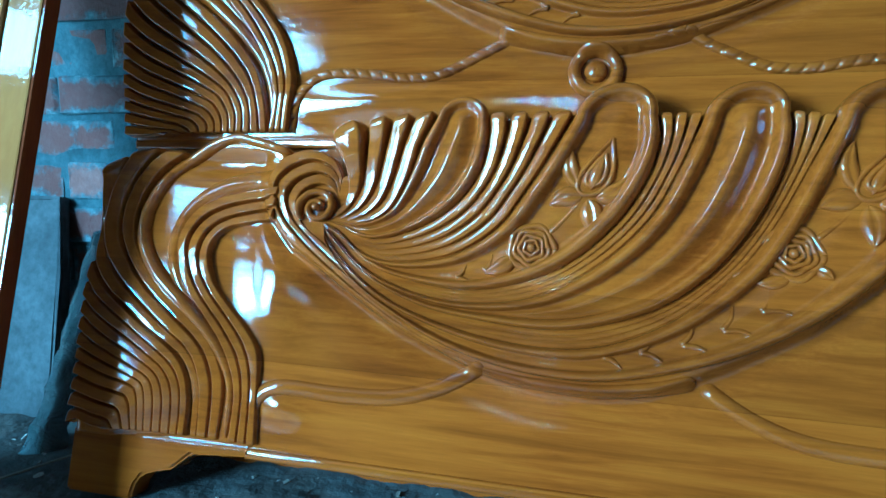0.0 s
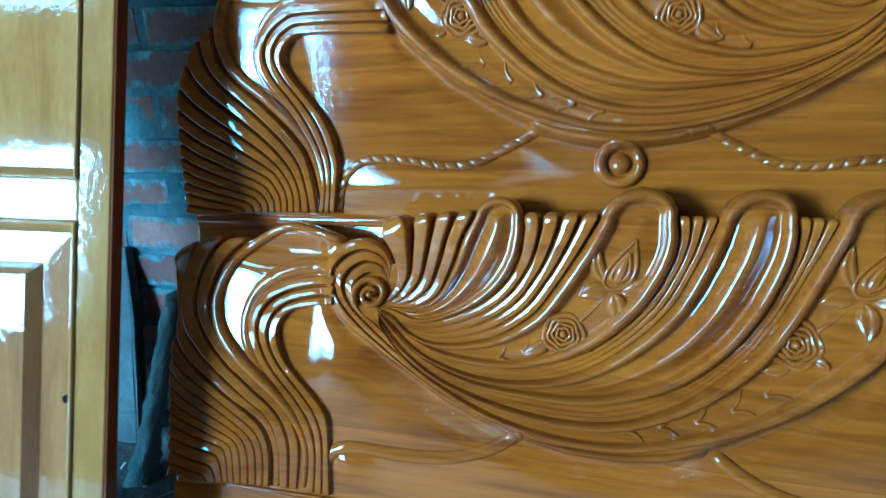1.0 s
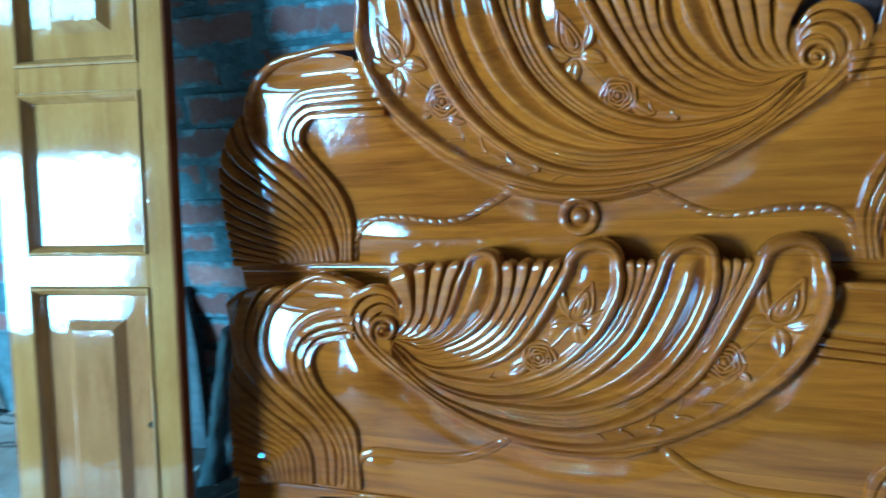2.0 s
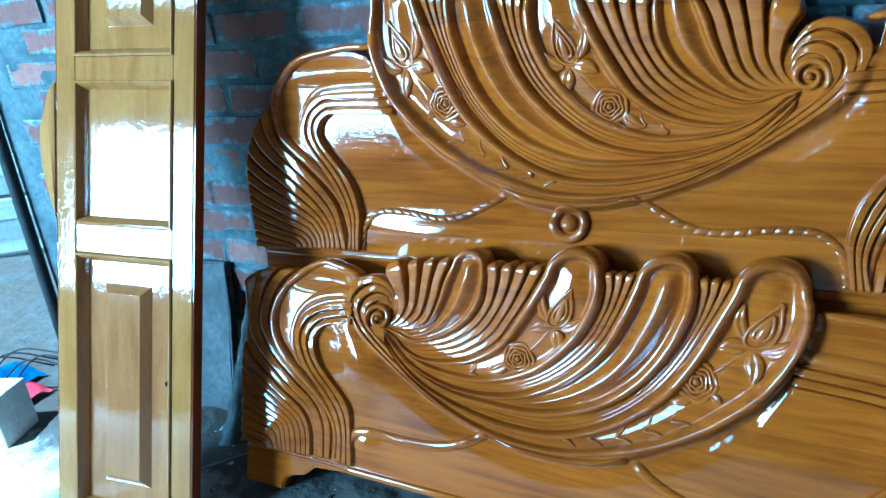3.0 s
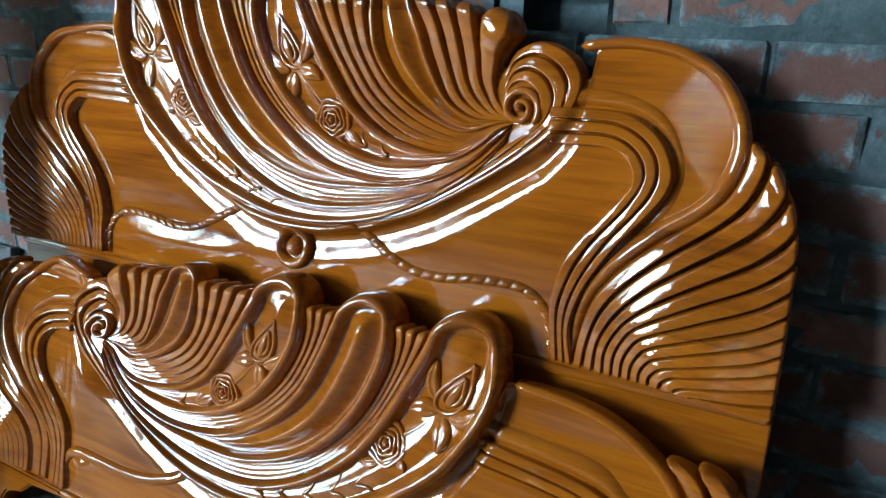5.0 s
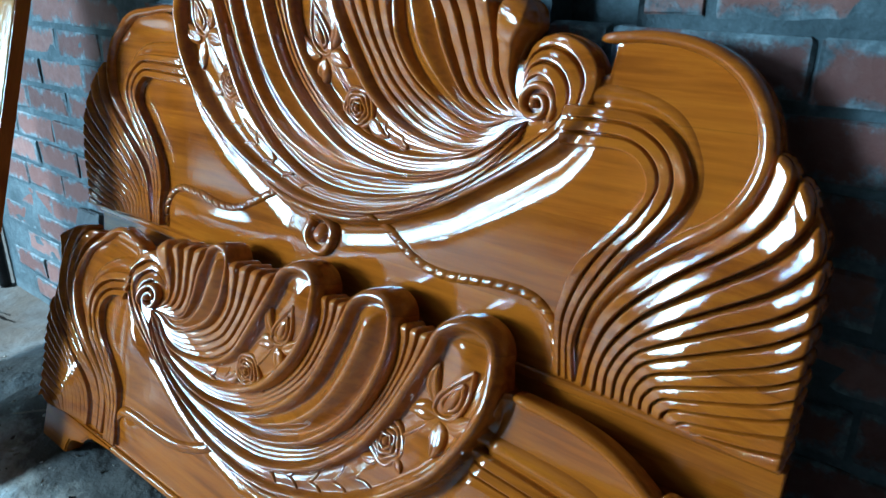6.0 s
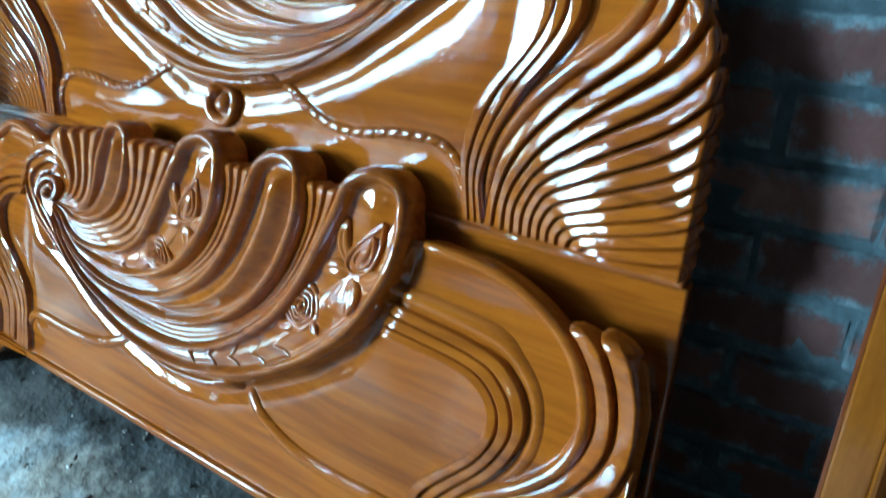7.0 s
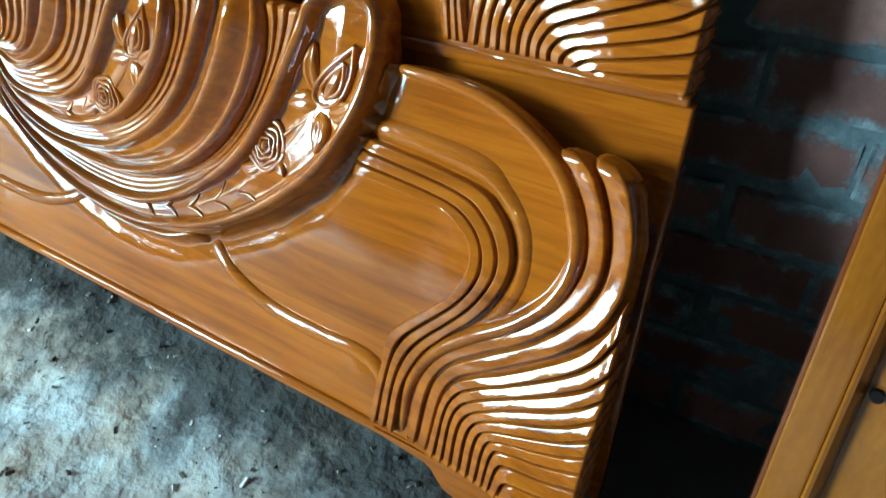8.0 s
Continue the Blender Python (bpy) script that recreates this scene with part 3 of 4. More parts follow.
def foot_ground(u, v):
    z = bowl(u, v, 0.025, 0.12)
    for x, rises in ((u, [0, .001, .007, .014, .018, .0175, .0165, .018, .022]), (FOOT_W - u, [0, .001, .007, .013, .017, .020, .023, .026, .030])):
        z = z + scoop(x, v, [0, .02, .07, .12, .16, .22, .3, .4], [.09, .107, .145, .19, .215, .222, .205, .20], 0.47,
                      [-.09, -.06, -.02, .02, .06, .10, .14, .18, .24], rises)
        z = z - 0.003 * bump2(x, v, 0.22, 0.435, 0.10, 0.03, 1)
    z = z + 0.007 * bump2(u, v, 0.337, 0.070, 0.032, 0.022, 1) + 0.007 * bump2(FOOT_W - u, v, 0.337, 0.070, 0.032, 0.022, 1)
    z = z + 0.012 * np.clip(1 - v / 0.20, 0, 1) ** 1.2 * smoothstep((u - FOOT_W + 0.36) / 0.20)
    z = z + 0.007 * bump2(u, v, FOOT_W - 0.36, 0.22, 0.12, 0.09, 1) + 0.012 * bump2(u, v, 0.31, 0.24, 0.05, 0.10, 1) - 0.013 * bump2(u, v, 0.20, 0.434, 0.09, 0.020, 1)
    return z


def rib_group(carve, crests, first=None, last=None, n=60, **options):
    """Ribs along neighbouring crest lines; each groove lies midway, the outer borders keep the inner width."""
    c = [spline(p, n) for p in crests]
    first = spline(first, n) if first is not None else None
    grooves = [(a + b) / 2 for a, b in zip(c, c[1:])]
    before = (first + c[0]) / 2 if first is not None else 2 * c[0] - grooves[0]
    after = (spline(last, n) + c[-1]) / 2 if last is not None else 2 * c[-1] - grooves[-1]
    edges = [before] + grooves + [after]
    for left, right in zip(edges, edges[1:]):
        mid, half = (left + right) / 2, (right - left) / 2
        carve.rib(mid - half * 0.97, mid + half * 0.97, **options)


def foot_fan(carve, reach, arch_end, third):
    """A corner of the footboard: hooks, a soft band, the arch bead, two or three fingers and a fan of ribs."""
    hooks = [[(.300, .012), (.296, .100), (.288, .150), (.264, .183), (.231, .218), (.206, .250), (.194, .286), (.199, .315), (.222, .337), (.264, .349), (reach, .356)],
             [(.285, .012), (.284, .090), (.277, .130), (.255, .167), (.225, .202), (.195, .239), (.175, .280), (.177, .312), (.200, .342), (.243, .361), (reach, .374)],
             [(.270, .012), (.270, .085), (.253, .141), (.224, .183), (.192, .220), (.170, .253), (.156, .294), (.161, .327), (.184, .357), (.230, .378), (reach, .392)]]
    rib_group(carve, hooks, name="hook_rib", gain=0.95, most=0.022, blunt=0.2, lean=0.30, curve=0.05, level=0.4, n=80)
    crease = spline([(.262, .012), (.258, .085), (.240, .140), (.206, .184), (.162, .219), (.132, .259), (.124, .306), (.137, .355), (.172, .394), (.225, .422), (reach, .432)], 80)
    inner = spline([(.264, .012), (.262, .085), (.244, .141), (.214, .184), (.183, .220), (.160, .253), (.147, .293), (.153, .332), (.178, .364), (.226, .386), (reach, .400)], 80)
    carve.rib(inner, crease, name="band", gain=0.42, most=0.014, blunt=0.1, lean=0.0)
    arch = [(.254, .012), (.256, .085), (.241, .130), (.214, .170), (.175, .206), (.130, .242), (.099, .276), (.083, .309), (.080, .344), (.091, .379), (.114, .416), (.153, .448), (.208, .475), *arch_end]
    carve.strip(spline(arch, 100), [0.010, 0.018, 0.022, 0.024, 0.022, 0.018, 0.016, 0.014], name="arch_bead", gain=0.75, ends=0.03)
    beside = [(.252, .012), (.256, .085), (.241, .130), (.214, .170), (.175, .206), (.130, .242), (.099, .276), (.083, .309), (.080, .344), (.093, .384), (.118, .420), (.140, .437)]
    fingers = [[(.236, .012), (.234, .100), (.209, .158), (.167, .196), (.120, .231), (.080, .276), (.058, .325), (.059, .364), (.073, .402), (.097, .437), (.112, .448)],
               [(.217, .012), (.213, .095), (.193, .144), (.147, .182), (.090, .225), (.053, .265), (.034, .298), (.027, .337), (.034, .384), (.050, .422), (.062, .440)]]
    rib_group(carve, fingers, beside, name="finger_rib", gain=0.80, most=0.026, blunt=0.8, lean=0.28, swell=0.3, curve=0.05)
    ribs = [[(.200, .012), (.197, .085), (.182, .128), (.154, .153), (.114, .178), (.053, .224), (.022, .260), (.010, .293)],
            [(.186, .012), (.186, .074), (.175, .114), (.149, .139), (.110, .162), (.060, .194), (.025, .222), (.006, .249)],
            [(.174, .012), (.175, .067), (.168, .099), (.148, .120), (.106, .147), (.059, .174), (.024, .196), (.004, .217)],
            [(.160, .012), (.160, .065), (.153, .094), (.138, .112), (.103, .132), (.063, .150), (.028, .170), (.004, .190)],
            [(.146, .012), (.146, .070), (.135, .097), (.099, .117), (.063, .131), (.029, .148), (.004, .166)],
            [(.133, .012), (.131, .074), (.117, .093), (.092, .102), (.060, .114), (.029, .126), (.004, .140)],
            [(.121, .012), (.118, .071), (.102, .087), (.057, .099), (.029, .108), (.004, .119)],
            [(.112, .012), (.108, .063), (.093, .076), (.052, .082), (.027, .089), (.004, .096)],
            [(.101, .012), (.095, .049), (.075, .057), (.050, .061), (.024, .067), (.003, .073)],
            [(.088, .012), (.081, .031), (.063, .035), (.046, .037), (.023, .043), (.003, .048)],
            [(.070, .010), (.062, .016), (.050, .019), (.034, .022), (.018, .026), (.003, .023)]]
    if third:
        ribs[0] += [(.009, .335), (.010, .380), (.014, .416)]
    rib_group(carve, ribs if not third else ribs[1:], gain=0.90, most=0.026, blunt=0.5, lean=0.34, curve=0.03, level=0.6)
    if third:
        c0, c1 = spline(ribs[0], 60), spline(fingers[1], 60)
        carve.rib(c0 * 1.5 - c1 * 0.5 + np.array([.004, 0]), (c0 + c1) / 2, name="finger_rib", gain=0.80, most=0.026, blunt=0.8, lean=0.23, swell=0.2)
    ogee = spline([(.296, .004), (.293, .050), (.304, .084), (.337, .100), (.427, .098), (.513, .104), (.581, .127), (.640, .164)], 60)
    carve.strip(ogee, [0.018, 0.024, 0.026, 0.024, 0.022], name="ogee_moulding", gain=0.42, ends=0.03)


FOOT_POSE = board_pose((0, 0, 0.146), (-.0157, .959, -.2826), -1.2)
footboard = thing("bed_footboard", FOOT_POSE, "glossy varnished teak footboard carved with scallop shell, leaning on headboard", "footboard")


def foot_top(u):
    x = np.minimum(u, FOOT_W - u)
    arch = np.interp(x, [0, .02, .07, .09, .11, .158, .205, .254, .31], [.40, .415, .425, .43, .436, .462, .472, .470, .458])
    arch = np.where(u > 1.0, np.interp(x, [0, .004, .010, .030, .056, .066, .082, .104, .116, .158, .205, .270, .37], [.28, .30, .38, .437, .440, .408, .425, .440, .425, .455, .474, .488, .494]), arch)
    mid = np.interp(u, [.30, .36, .45, .55, .75, .95, 1.12, 1.18, 1.215, 1.26], [.455, .41, .44, .468, .490, .500, .500, .48, .46, .47])
    return np.where((u > .30) & (u < 1.205), mid, arch)


def foot_bottom(u):
    return np.full_like(u, -0.004)


slab("panel", footboard, FOOT_W - 0.004, foot_bottom, foot_top, foot_ground, TEAK, left=0.006)
carve = Carver(footboard, foot_ground)
shell(carve, 0.26)
foot_fan(Carver(footboard, foot_ground, faces=(0.5, 0.87), slant=1.0), 0.305, [(.254, .470), (.309, .456)], True)
foot_fan(Carver(footboard, foot_ground, mirror(FOOT_W)), 0.385, [(.270, .487), (.352, .490)], False)


def bracket_foot(name, flip):
    """A bracket foot with an ogee cut, under the end of the board."""
    prof = [(0.0, 0.006), (0.0, -0.092), (0.113, -0.092), (0.118, -0.070), (0.128, -0.054), (0.150, -0.046), (0.176, -0.040), (0.192, -0.026), (0.205, -0.014), (0.30, -0.006), (0.30, 0.006)]
    bm = bmesh.new()
    pts = [(FOOT_W - x if flip else x, y) for x, y in prof]
    f = bm.faces.new([bm.verts.new((x, y, 0.012)) for x, y in (pts[::-1] if flip else pts)])
    r = bmesh.ops.extrude_face_region(bm, geom=[f])
    for v in r["geom"]:
        if isinstance(v, bmesh.types.BMVert):
            v.co.z = -0.034
    bmesh.ops.recalc_face_normals(bm, faces=bm.faces)
    bmesh.ops.bevel(bm, geom=[e for e in bm.edges if e.calc_face_angle(0) > 0.6], offset=0.004, segments=2, affect="EDGES")
    return part(name, bm, TEAK, footboard, smooth=False)


bracket_foot("bracket_foot", False)
bracket_foot("bracket_foot", True)
bm = bmesh.new()
box(bm, (0.29, -0.010, -0.032), (FOOT_W - 0.29, 0.006, 0.009), 0.007, 4)
part("bottom_lip", bm, TEAK, footboard)

# ------------------------------------------------ headboard
HEAD_W = 1.564
HEAD_POSE = board_pose((-0.010, 0.198, 0.545), (0, .990, -.139), 0.6)
headboard = thing("bed_headboard", HEAD_POSE, "tall glossy varnished teak headboard with carved shell, leaning on brick wall", "headboard")


def head_ground(u, v):
    z = bowl(1.556 - u, v - 0.040, 0.016, 0.065)
    for x, tips in ((u, [.013, .020, .027]), (HEAD_W - u, [.0115, .014, .017])):
        z = z + scoop(x, v, [.04, .06, .16, .25, .33, .40, .5], [.11, .123, .184, .204, .198, .19, .2], 0.46,
                      [-.05, -.03, 0, .03, .06, .09, .12, .16, .20, .24], [0, .002, .006, .009, .011, .0115, .011] + tips)
        z = z - 0.003 * bump2(x, v, 0.26, 0.465, 0.10, 0.03, 1)
    z = z + 0.012 * bump2(u, v, 0.48, 0.105, 0.17, 0.035, 1) - 0.013 * bump2(u, v, 0.225, 0.463, 0.11, 0.020, 1)
    z = z + 0.010 * np.clip(1 - (v - 0.04) / 0.25, 0, 1) ** 1.1 * smoothstep((u - HEAD_W + 0.285) / 0.08)
    return z


def head_top(u):
    x = np.minimum(u, HEAD_W - u)
    arch = np.interp(x, [0, .01, .035, .07, .09, .12, .165, .23, .30, .36], [.27, .32, .36, .39, .43, .465, .49, .505, .50, .48])
    mid = np.interp(u, [.33, .37, .42, .6, .8, 1.0, 1.1, 1.2, 1.26, 1.29], [.47, .50, .525, .545, .53, .51, .48, .455, .45, .46])
    return np.where((u > .335) & (u < 1.285), mid, arch)


slab("panel", headboard, HEAD_W - 0.004, lambda u: np.full_like(u, 0.045), head_top, head_ground, TEAK, left=0.004)


def shell_on_head(p):
    q = np.array(p, float).copy()
    u, v = q[..., 0], q[..., 1]
    q[..., 1] = v + 0.040 + 0.035 * bump2(u, v, 1.02, 0.60, 0.22, 0.12, 1)
    q[..., 0] = 1.556 - u
    return q


def head_fan(carve, reach, arch_end):
    """A corner of the headboard: hooks, a soft band, the arch bead and a fan of ribs with scalloped ends."""
    hooks = [[(.287, .058), (.296, .130), (.292, .164), (.280, .204), (.259, .240), (.230, .276), (.207, .309), (.199, .330), (.205, .351), (.224, .369), (.254, .376), (reach, .373)],
             [(.276, .058), (.283, .120), (.278, .158), (.262, .201), (.235, .248), (.204, .288), (.187, .319), (.183, .344), (.195, .368), (.222, .386), (.254, .393), (reach, .391)],
             [(.265, .058), (.274, .110), (.266, .156), (.249, .196), (.222, .241), (.189, .284), (.170, .314), (.165, .342), (.178, .374), (.206, .398), (.243, .409), (reach, .409)]]
    rib_group(carve, hooks, name="hook_rib", gain=0.95, most=0.023, blunt=0.2, lean=0.22, curve=0.06, level=0.85, n=80)
    crease = spline([(.262, .058), (.267, .111), (.256, .157), (.235, .199), (.197, .245), (.158, .286), (.142, .325), (.144, .362), (.165, .404), (.197, .430), (.250, .445), (reach, .446)], 80)
    inner = spline([(.261, .058), (.269, .109), (.260, .156), (.242, .197), (.213, .241), (.179, .283), (.160, .314), (.155, .343), (.169, .380), (.200, .406), (.240, .418), (reach, .419)], 80)
    carve.rib(inner, crease, name="band", gain=0.42, most=0.014, blunt=0.1, lean=0.0)
    arch = [(.266, .058), (.262, .118), (.249, .165), (.228, .199), (.200, .232), (.159, .270), (.126, .294), (.099, .323), (.084, .358), (.082, .396), (.097, .437), (.126, .471), (.171, .494), (.230, .503), *arch_end]
    carve.strip(spline(arch, 100), [0.010, 0.018, 0.022, 0.024, 0.024, 0.020, 0.016, 0.014], name="arch_bead", gain=0.75, ends=0.03)
    beside = [(.266, .058), (.262, .118), (.249, .165), (.228, .199), (.200, .232), (.159, .270), (.126, .294), (.099, .323), (.084, .358), (.082, .390)]
    ribs = [[(.252, .058), (.248, .095), (.234, .150), (.217, .180), (.192, .210), (.156, .245), (.122, .272), (.081, .314), (.065, .358), (.063, .384)],
            [(.235, .058), (.232, .099), (.220, .137), (.185, .184), (.132, .234), (.087, .269), (.049, .303), (.034, .330), (.030, .346)],
            [(.219, .058), (.219, .094), (.205, .126), (.178, .163), (.147, .190), (.100, .221), (.050, .255), (.021, .285), (.011, .300)],
            [(.206, .058), (.207, .089), (.194, .122), (.173, .145), (.109, .187), (.045, .224), (.012, .251), (.003, .264)],
            [(.194, .058), (.193, .085), (.186, .106), (.167, .130), (.106, .164), (.041, .197), (.003, .227)],
            [(.181, .058), (.182, .078), (.176, .096), (.159, .117), (.102, .142), (.036, .172), (.002, .197)],
            [(.169, .058), (.169, .074), (.163, .089), (.149, .104), (.099, .125), (.033, .150), (.001, .170)],
            [(.156, .058), (.157, .070), (.152, .081), (.139, .092), (.096, .107), (.030, .129), (.000, .146)],
            [(.141, .058), (.143, .066), (.138, .074), (.126, .083), (.094, .091), (.027, .110), (.000, .124)],
            [(.126, .058), (.126, .061), (.117, .072), (.094, .079), (.037, .093), (.000, .103)],
            [(.110, .058), (.108, .058), (.092, .063), (.035, .073), (.000, .082)],
            [(.090, .056), (.080, .059), (.067, .058), (.034, .058), (.000, .061)]]
    rib_group(carve, ribs, beside, gain=0.95, most=0.027, blunt=0.6, lean=0.25, curve=0.03, shoulder=0.34, level=0.9)
    rope = spline([(.294, .058), (.303, .103), (.322, .135), (.357, .152), (.425, .151), (.491, .142), (.547, .147), (.608, .175), (.655, .201)], 160)
    carve.rope(rope, 0.0085)


carve = Carver(headboard, head_ground)
head_fan(Carver(headboard, head_ground, faces=(0.5, 0.87), slant=0.5), 0.40, [(.290, .510), (.355, .508)])
head_fan(Carver(headboard, head_ground, mirror(HEAD_W)), 0.325, [(.299, .498)])
shell(Carver(headboard, head_ground, shell_on_head), 0.2)
carve.rope(spline([(.652, .202), (.703, .189), (.753, .178), (.818, .178), (.866, .186), (.910, .199)], 90), 0.0085)
carve.ring((.784, .146), 0.031, 0.0105, 0.016, 0.0, name="ring", label="turned ring boss")
carve.button((.784, .146), 0.0175, 0.016, 0.0)
bm = bmesh.new()
box(bm, (-0.006, -0.548, -0.034), (HEAD_W + 0.006, 0.034, -0.006), 0.004)
part("rail", bm, TEAK, headboard)
bm = bmesh.new()
box(bm, (-0.002, 0.032, -0.032), (HEAD_W + 0.002, 0.048, 0.004), 0.005, 3)
part("rail_moulding", bm, TEAK, headboard)

# ---------------------------------------------------------------- leaning doors


def raised_panel(bm, x0, x1, y0, y1, base, field, margin):
    """A panel with a sloped margin round a raised field."""
    a = [bm.verts.new((x, y, base)) for x, y in ((x0, y0), (x1, y0), (x1, y1), (x0, y1))]
    m = margin
    b = [bm.verts.new((x, y, base + 0.001)) for x, y in ((x0 + m, y0 + m), (x1 - m, y0 + m), (x1 - m, y1 - m), (x0 + m, y1 - m))]
    m2 = margin + 0.020
    c = [bm.verts.new((x, y, field)) for x, y in ((x0 + m2, y0 + m2), (x1 - m2, y0 + m2), (x1 - m2, y1 - m2), (x0 + m2, y1 - m2))]
    for p, q in ((a, b), (b, c)):
        for i in range(4):
            bm.faces.new((p[i], p[(i + 1) % 4], q[(i + 1) % 4], q[i]))
    bm.faces.new(c)
    back = [bm.verts.new((v.co.x, v.co.y, -0.024)) for v in a]
    bm.faces.new(back[::-1])
    for i in range(4):
        bm.faces.new((a[i], back[i], back[(i + 1) % 4], a[(i + 1) % 4]))


def leaf_door(m, label, left, right, bottom, top, openings, hole, flat_index=1, wood=DOORWOOD, lower=REDWOOD):
    """A framed door leaf: stiles, rails, sloped mouldings and panels."""
    door = thing("leaning_door", m, label, "door")
    x0, x1 = openings[0][0], openings[0][1]
    for lo, hi in ((left, x0), (x1, right)):
        bm = bmesh.new()
        box(bm, (lo, bottom, -0.034), (hi, top, 0.0), 0.003)
        part("stile", bm, wood, door, smooth=False)
    for lo, hi in ((left - 0.004, left), (right, right + 0.004)):
        bm = bmesh.new()
        box(bm, (lo, bottom, -0.033), (hi, top, -0.002), 0.0008)
        part("edge_strip", bm, DOOREDGE, door, "dark stained door edge", smooth=False)
    ys = [bottom] + [y for o in openings for y in (o[2], o[3])] + [top]
    for i in range(0, len(ys), 2):
        bm = bmesh.new()
        box(bm, (x0 + 0.0005, ys[i], -0.033), (x1 - 0.0005, ys[i + 1], -0.0006), 0.003)
        part("rail", bm, wood, door, smooth=False)
    for k, (a, b, c, d) in enumerate(openings):
        bm = bmesh.new()
        s = 0.020
        o = [(a, c), (b, c), (b, d), (a, d)]
        q = [(a + s, c + s), (b - s, c + s), (b - s, d - s), (a + s, d - s)]
        rings = []
        for f, z in ((0.0, 0.003), (0.12, 0.0055), (0.30, 0.0045), (0.42, 0.001), (0.60, -0.004), (0.80, -0.012), (1.0, -0.0215)):
            rings.append([bm.verts.new((o[i][0] + (q[i][0] - o[i][0]) * f, o[i][1] + (q[i][1] - o[i][1]) * f, z)) for i in range(4)])
        base = [bm.verts.new((x, y, -0.005)) for x, y in o]
        rings.insert(0, base)
        for r0, r1 in zip(rings, rings[1:]):
            for i in range(4):
                bm.faces.new((r0[i], r0[(i + 1) % 4], r1[(i + 1) % 4], r1[i]))
        part("panel_moulding", bm, wood, door, smooth=False)
        bm = bmesh.new()
        if k == flat_index:
            box(bm, (a + 0.01, c + 0.01, -0.026), (b - 0.01, d - 0.01, -0.0180), 0.002)
        else:
            raised_panel(bm, a + 0.01, b - 0.01, c + 0.01, d - 0.01, -0.0205, -0.002, 0.058)
        part("panel", bm, lower if k == 0 else wood, door, smooth=False)
    # the lock hole is a solid plug; its depth is only dark colour
    bm = bmesh.new()
    r = bmesh.ops.create_cone(bm, cap_ends=True, segments=20, radius1=0.0065, radius2=0.0065, depth=0.016)
    bmesh.ops.translate(bm, verts=r["verts"], vec=(hole[0], hole[1], hole[2]))
    part("lock_hole", bm, HOLE, door, "round plug coloured black for the lock hole's shade", smooth=False)
    return door


leaf_door(pose(-0.051, -0.023, 0.730, 72.46, 3.01, 8.67), "pale varnished panelled door leaf leaning on brick wall", -0.320, 0.053, -0.752, 1.02,
          [(-0.267, 0.0, -0.693, -0.081), (-0.267, 0.0, -0.014, 0.311), (-0.267, 0.0, 0.364, 0.96)], (-0.019, -0.367, -0.018))
door = bpy.data.objects["leaning_door"]
ear = spline([(-0.320, -0.030), (-0.345, 0.03), (-0.372, 0.12), (-0.376, 0.20), (-0.358, 0.265), (-0.345, 0.30), (-0.322, 0.315)], 30)
bm = bmesh.new()
front = [bm.verts.new((x, y, -0.001)) for x, y in ear]
f = bm.faces.new(front[::-1])
r = bmesh.ops.extrude_face_region(bm, geom=[f])
for v in r["geom"]:
    if isinstance(v, bmesh.types.BMVert):
        v.co.z = -0.032
bmesh.ops.recalc_face_normals(bm, faces=bm.faces)
bmesh.ops.bevel(bm, geom=[e for e in bm.edges if e.calc_face_angle(0) > 0.7], offset=0.006, segments=3, affect="EDGES")
part("ear", bm, DOORWOOD, door, "rounded ear on the door's edge")
leaf_door(pose(1.737, 0.0, 0.0, 75, 0, 0), "orange varnished panelled door leaf leaning beside the bed", 0.004, 0.76, 0.0, 1.28,
          [(0.042, 0.66, 0.10, 1.16)], (0.069, 0.405, -0.017), 0, ORANGEWOOD, ORANGEWOOD)

# ---------------------------------------------------------------- ground and shell of the shed


def ground_height(x, y):
    """Trodden earth, banked up a little towards the wall."""
    bank = smoothstep((y + 0.22) / 0.24) * (0.052 - 0.030 * smoothstep((x - 0.1) / 1.4)) * smoothstep((x + 0.7) / 0.35)
    return bank


def ground_sheet():
    xs = np.concatenate([[-60, -20, -8, -4, -2.6], np.arange(-1.8, 2.81, 0.018), [3.4, 5, 9, 20, 60]])
    ys = np.concatenate([[-60, -20, -8, -4, -2.4, -1.7], np.arange(-1.3, 0.40, 0.018), [0.6, 1.5, 5, 20, 60]])
    verts = []
    for x in xs:
        for y in ys:
            z = float(ground_height(x, y))
            if -1.9 < x < 2.9 and -1.4 < y < 0.4:
                v = Vector((x, y, 0))
                z += 0.010 * noise.noise(v * 7) + 0.006 * noise.noise(v * 19) + 0.004 * noise.noise(v * 45)
            verts.append((float(x), float(y), z))
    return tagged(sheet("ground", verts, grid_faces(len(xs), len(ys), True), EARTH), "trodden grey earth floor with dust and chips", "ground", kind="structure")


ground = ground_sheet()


def wall_block(name, lo, hi, material, label):
    bm = bmesh.new()
    box(bm, lo, hi)
    return tagged(part(name, bm, material, smooth=False), label, "wall", kind="structure")


WALL_Y = 0.338
TOP = 6.6
BACK, FRONT, LEFT, RIGHT = WALL_Y + 0.30, -6.0, -8.0, 4.2
CORNER = -1.15
wall_back = wall_block("wall_back", (CORNER, WALL_Y + 0.06, -0.1), (RIGHT, BACK, TOP), MORTAR, "rough brick back wall of the shed")
# unseen walls, added to frame the lamps and darken what the varnish mirrors
wall_block("wall_right", (RIGHT, FRONT - 0.2, -0.1), (RIGHT + 0.2, BACK, TOP), DARKWALL, "unseen dark side wall")
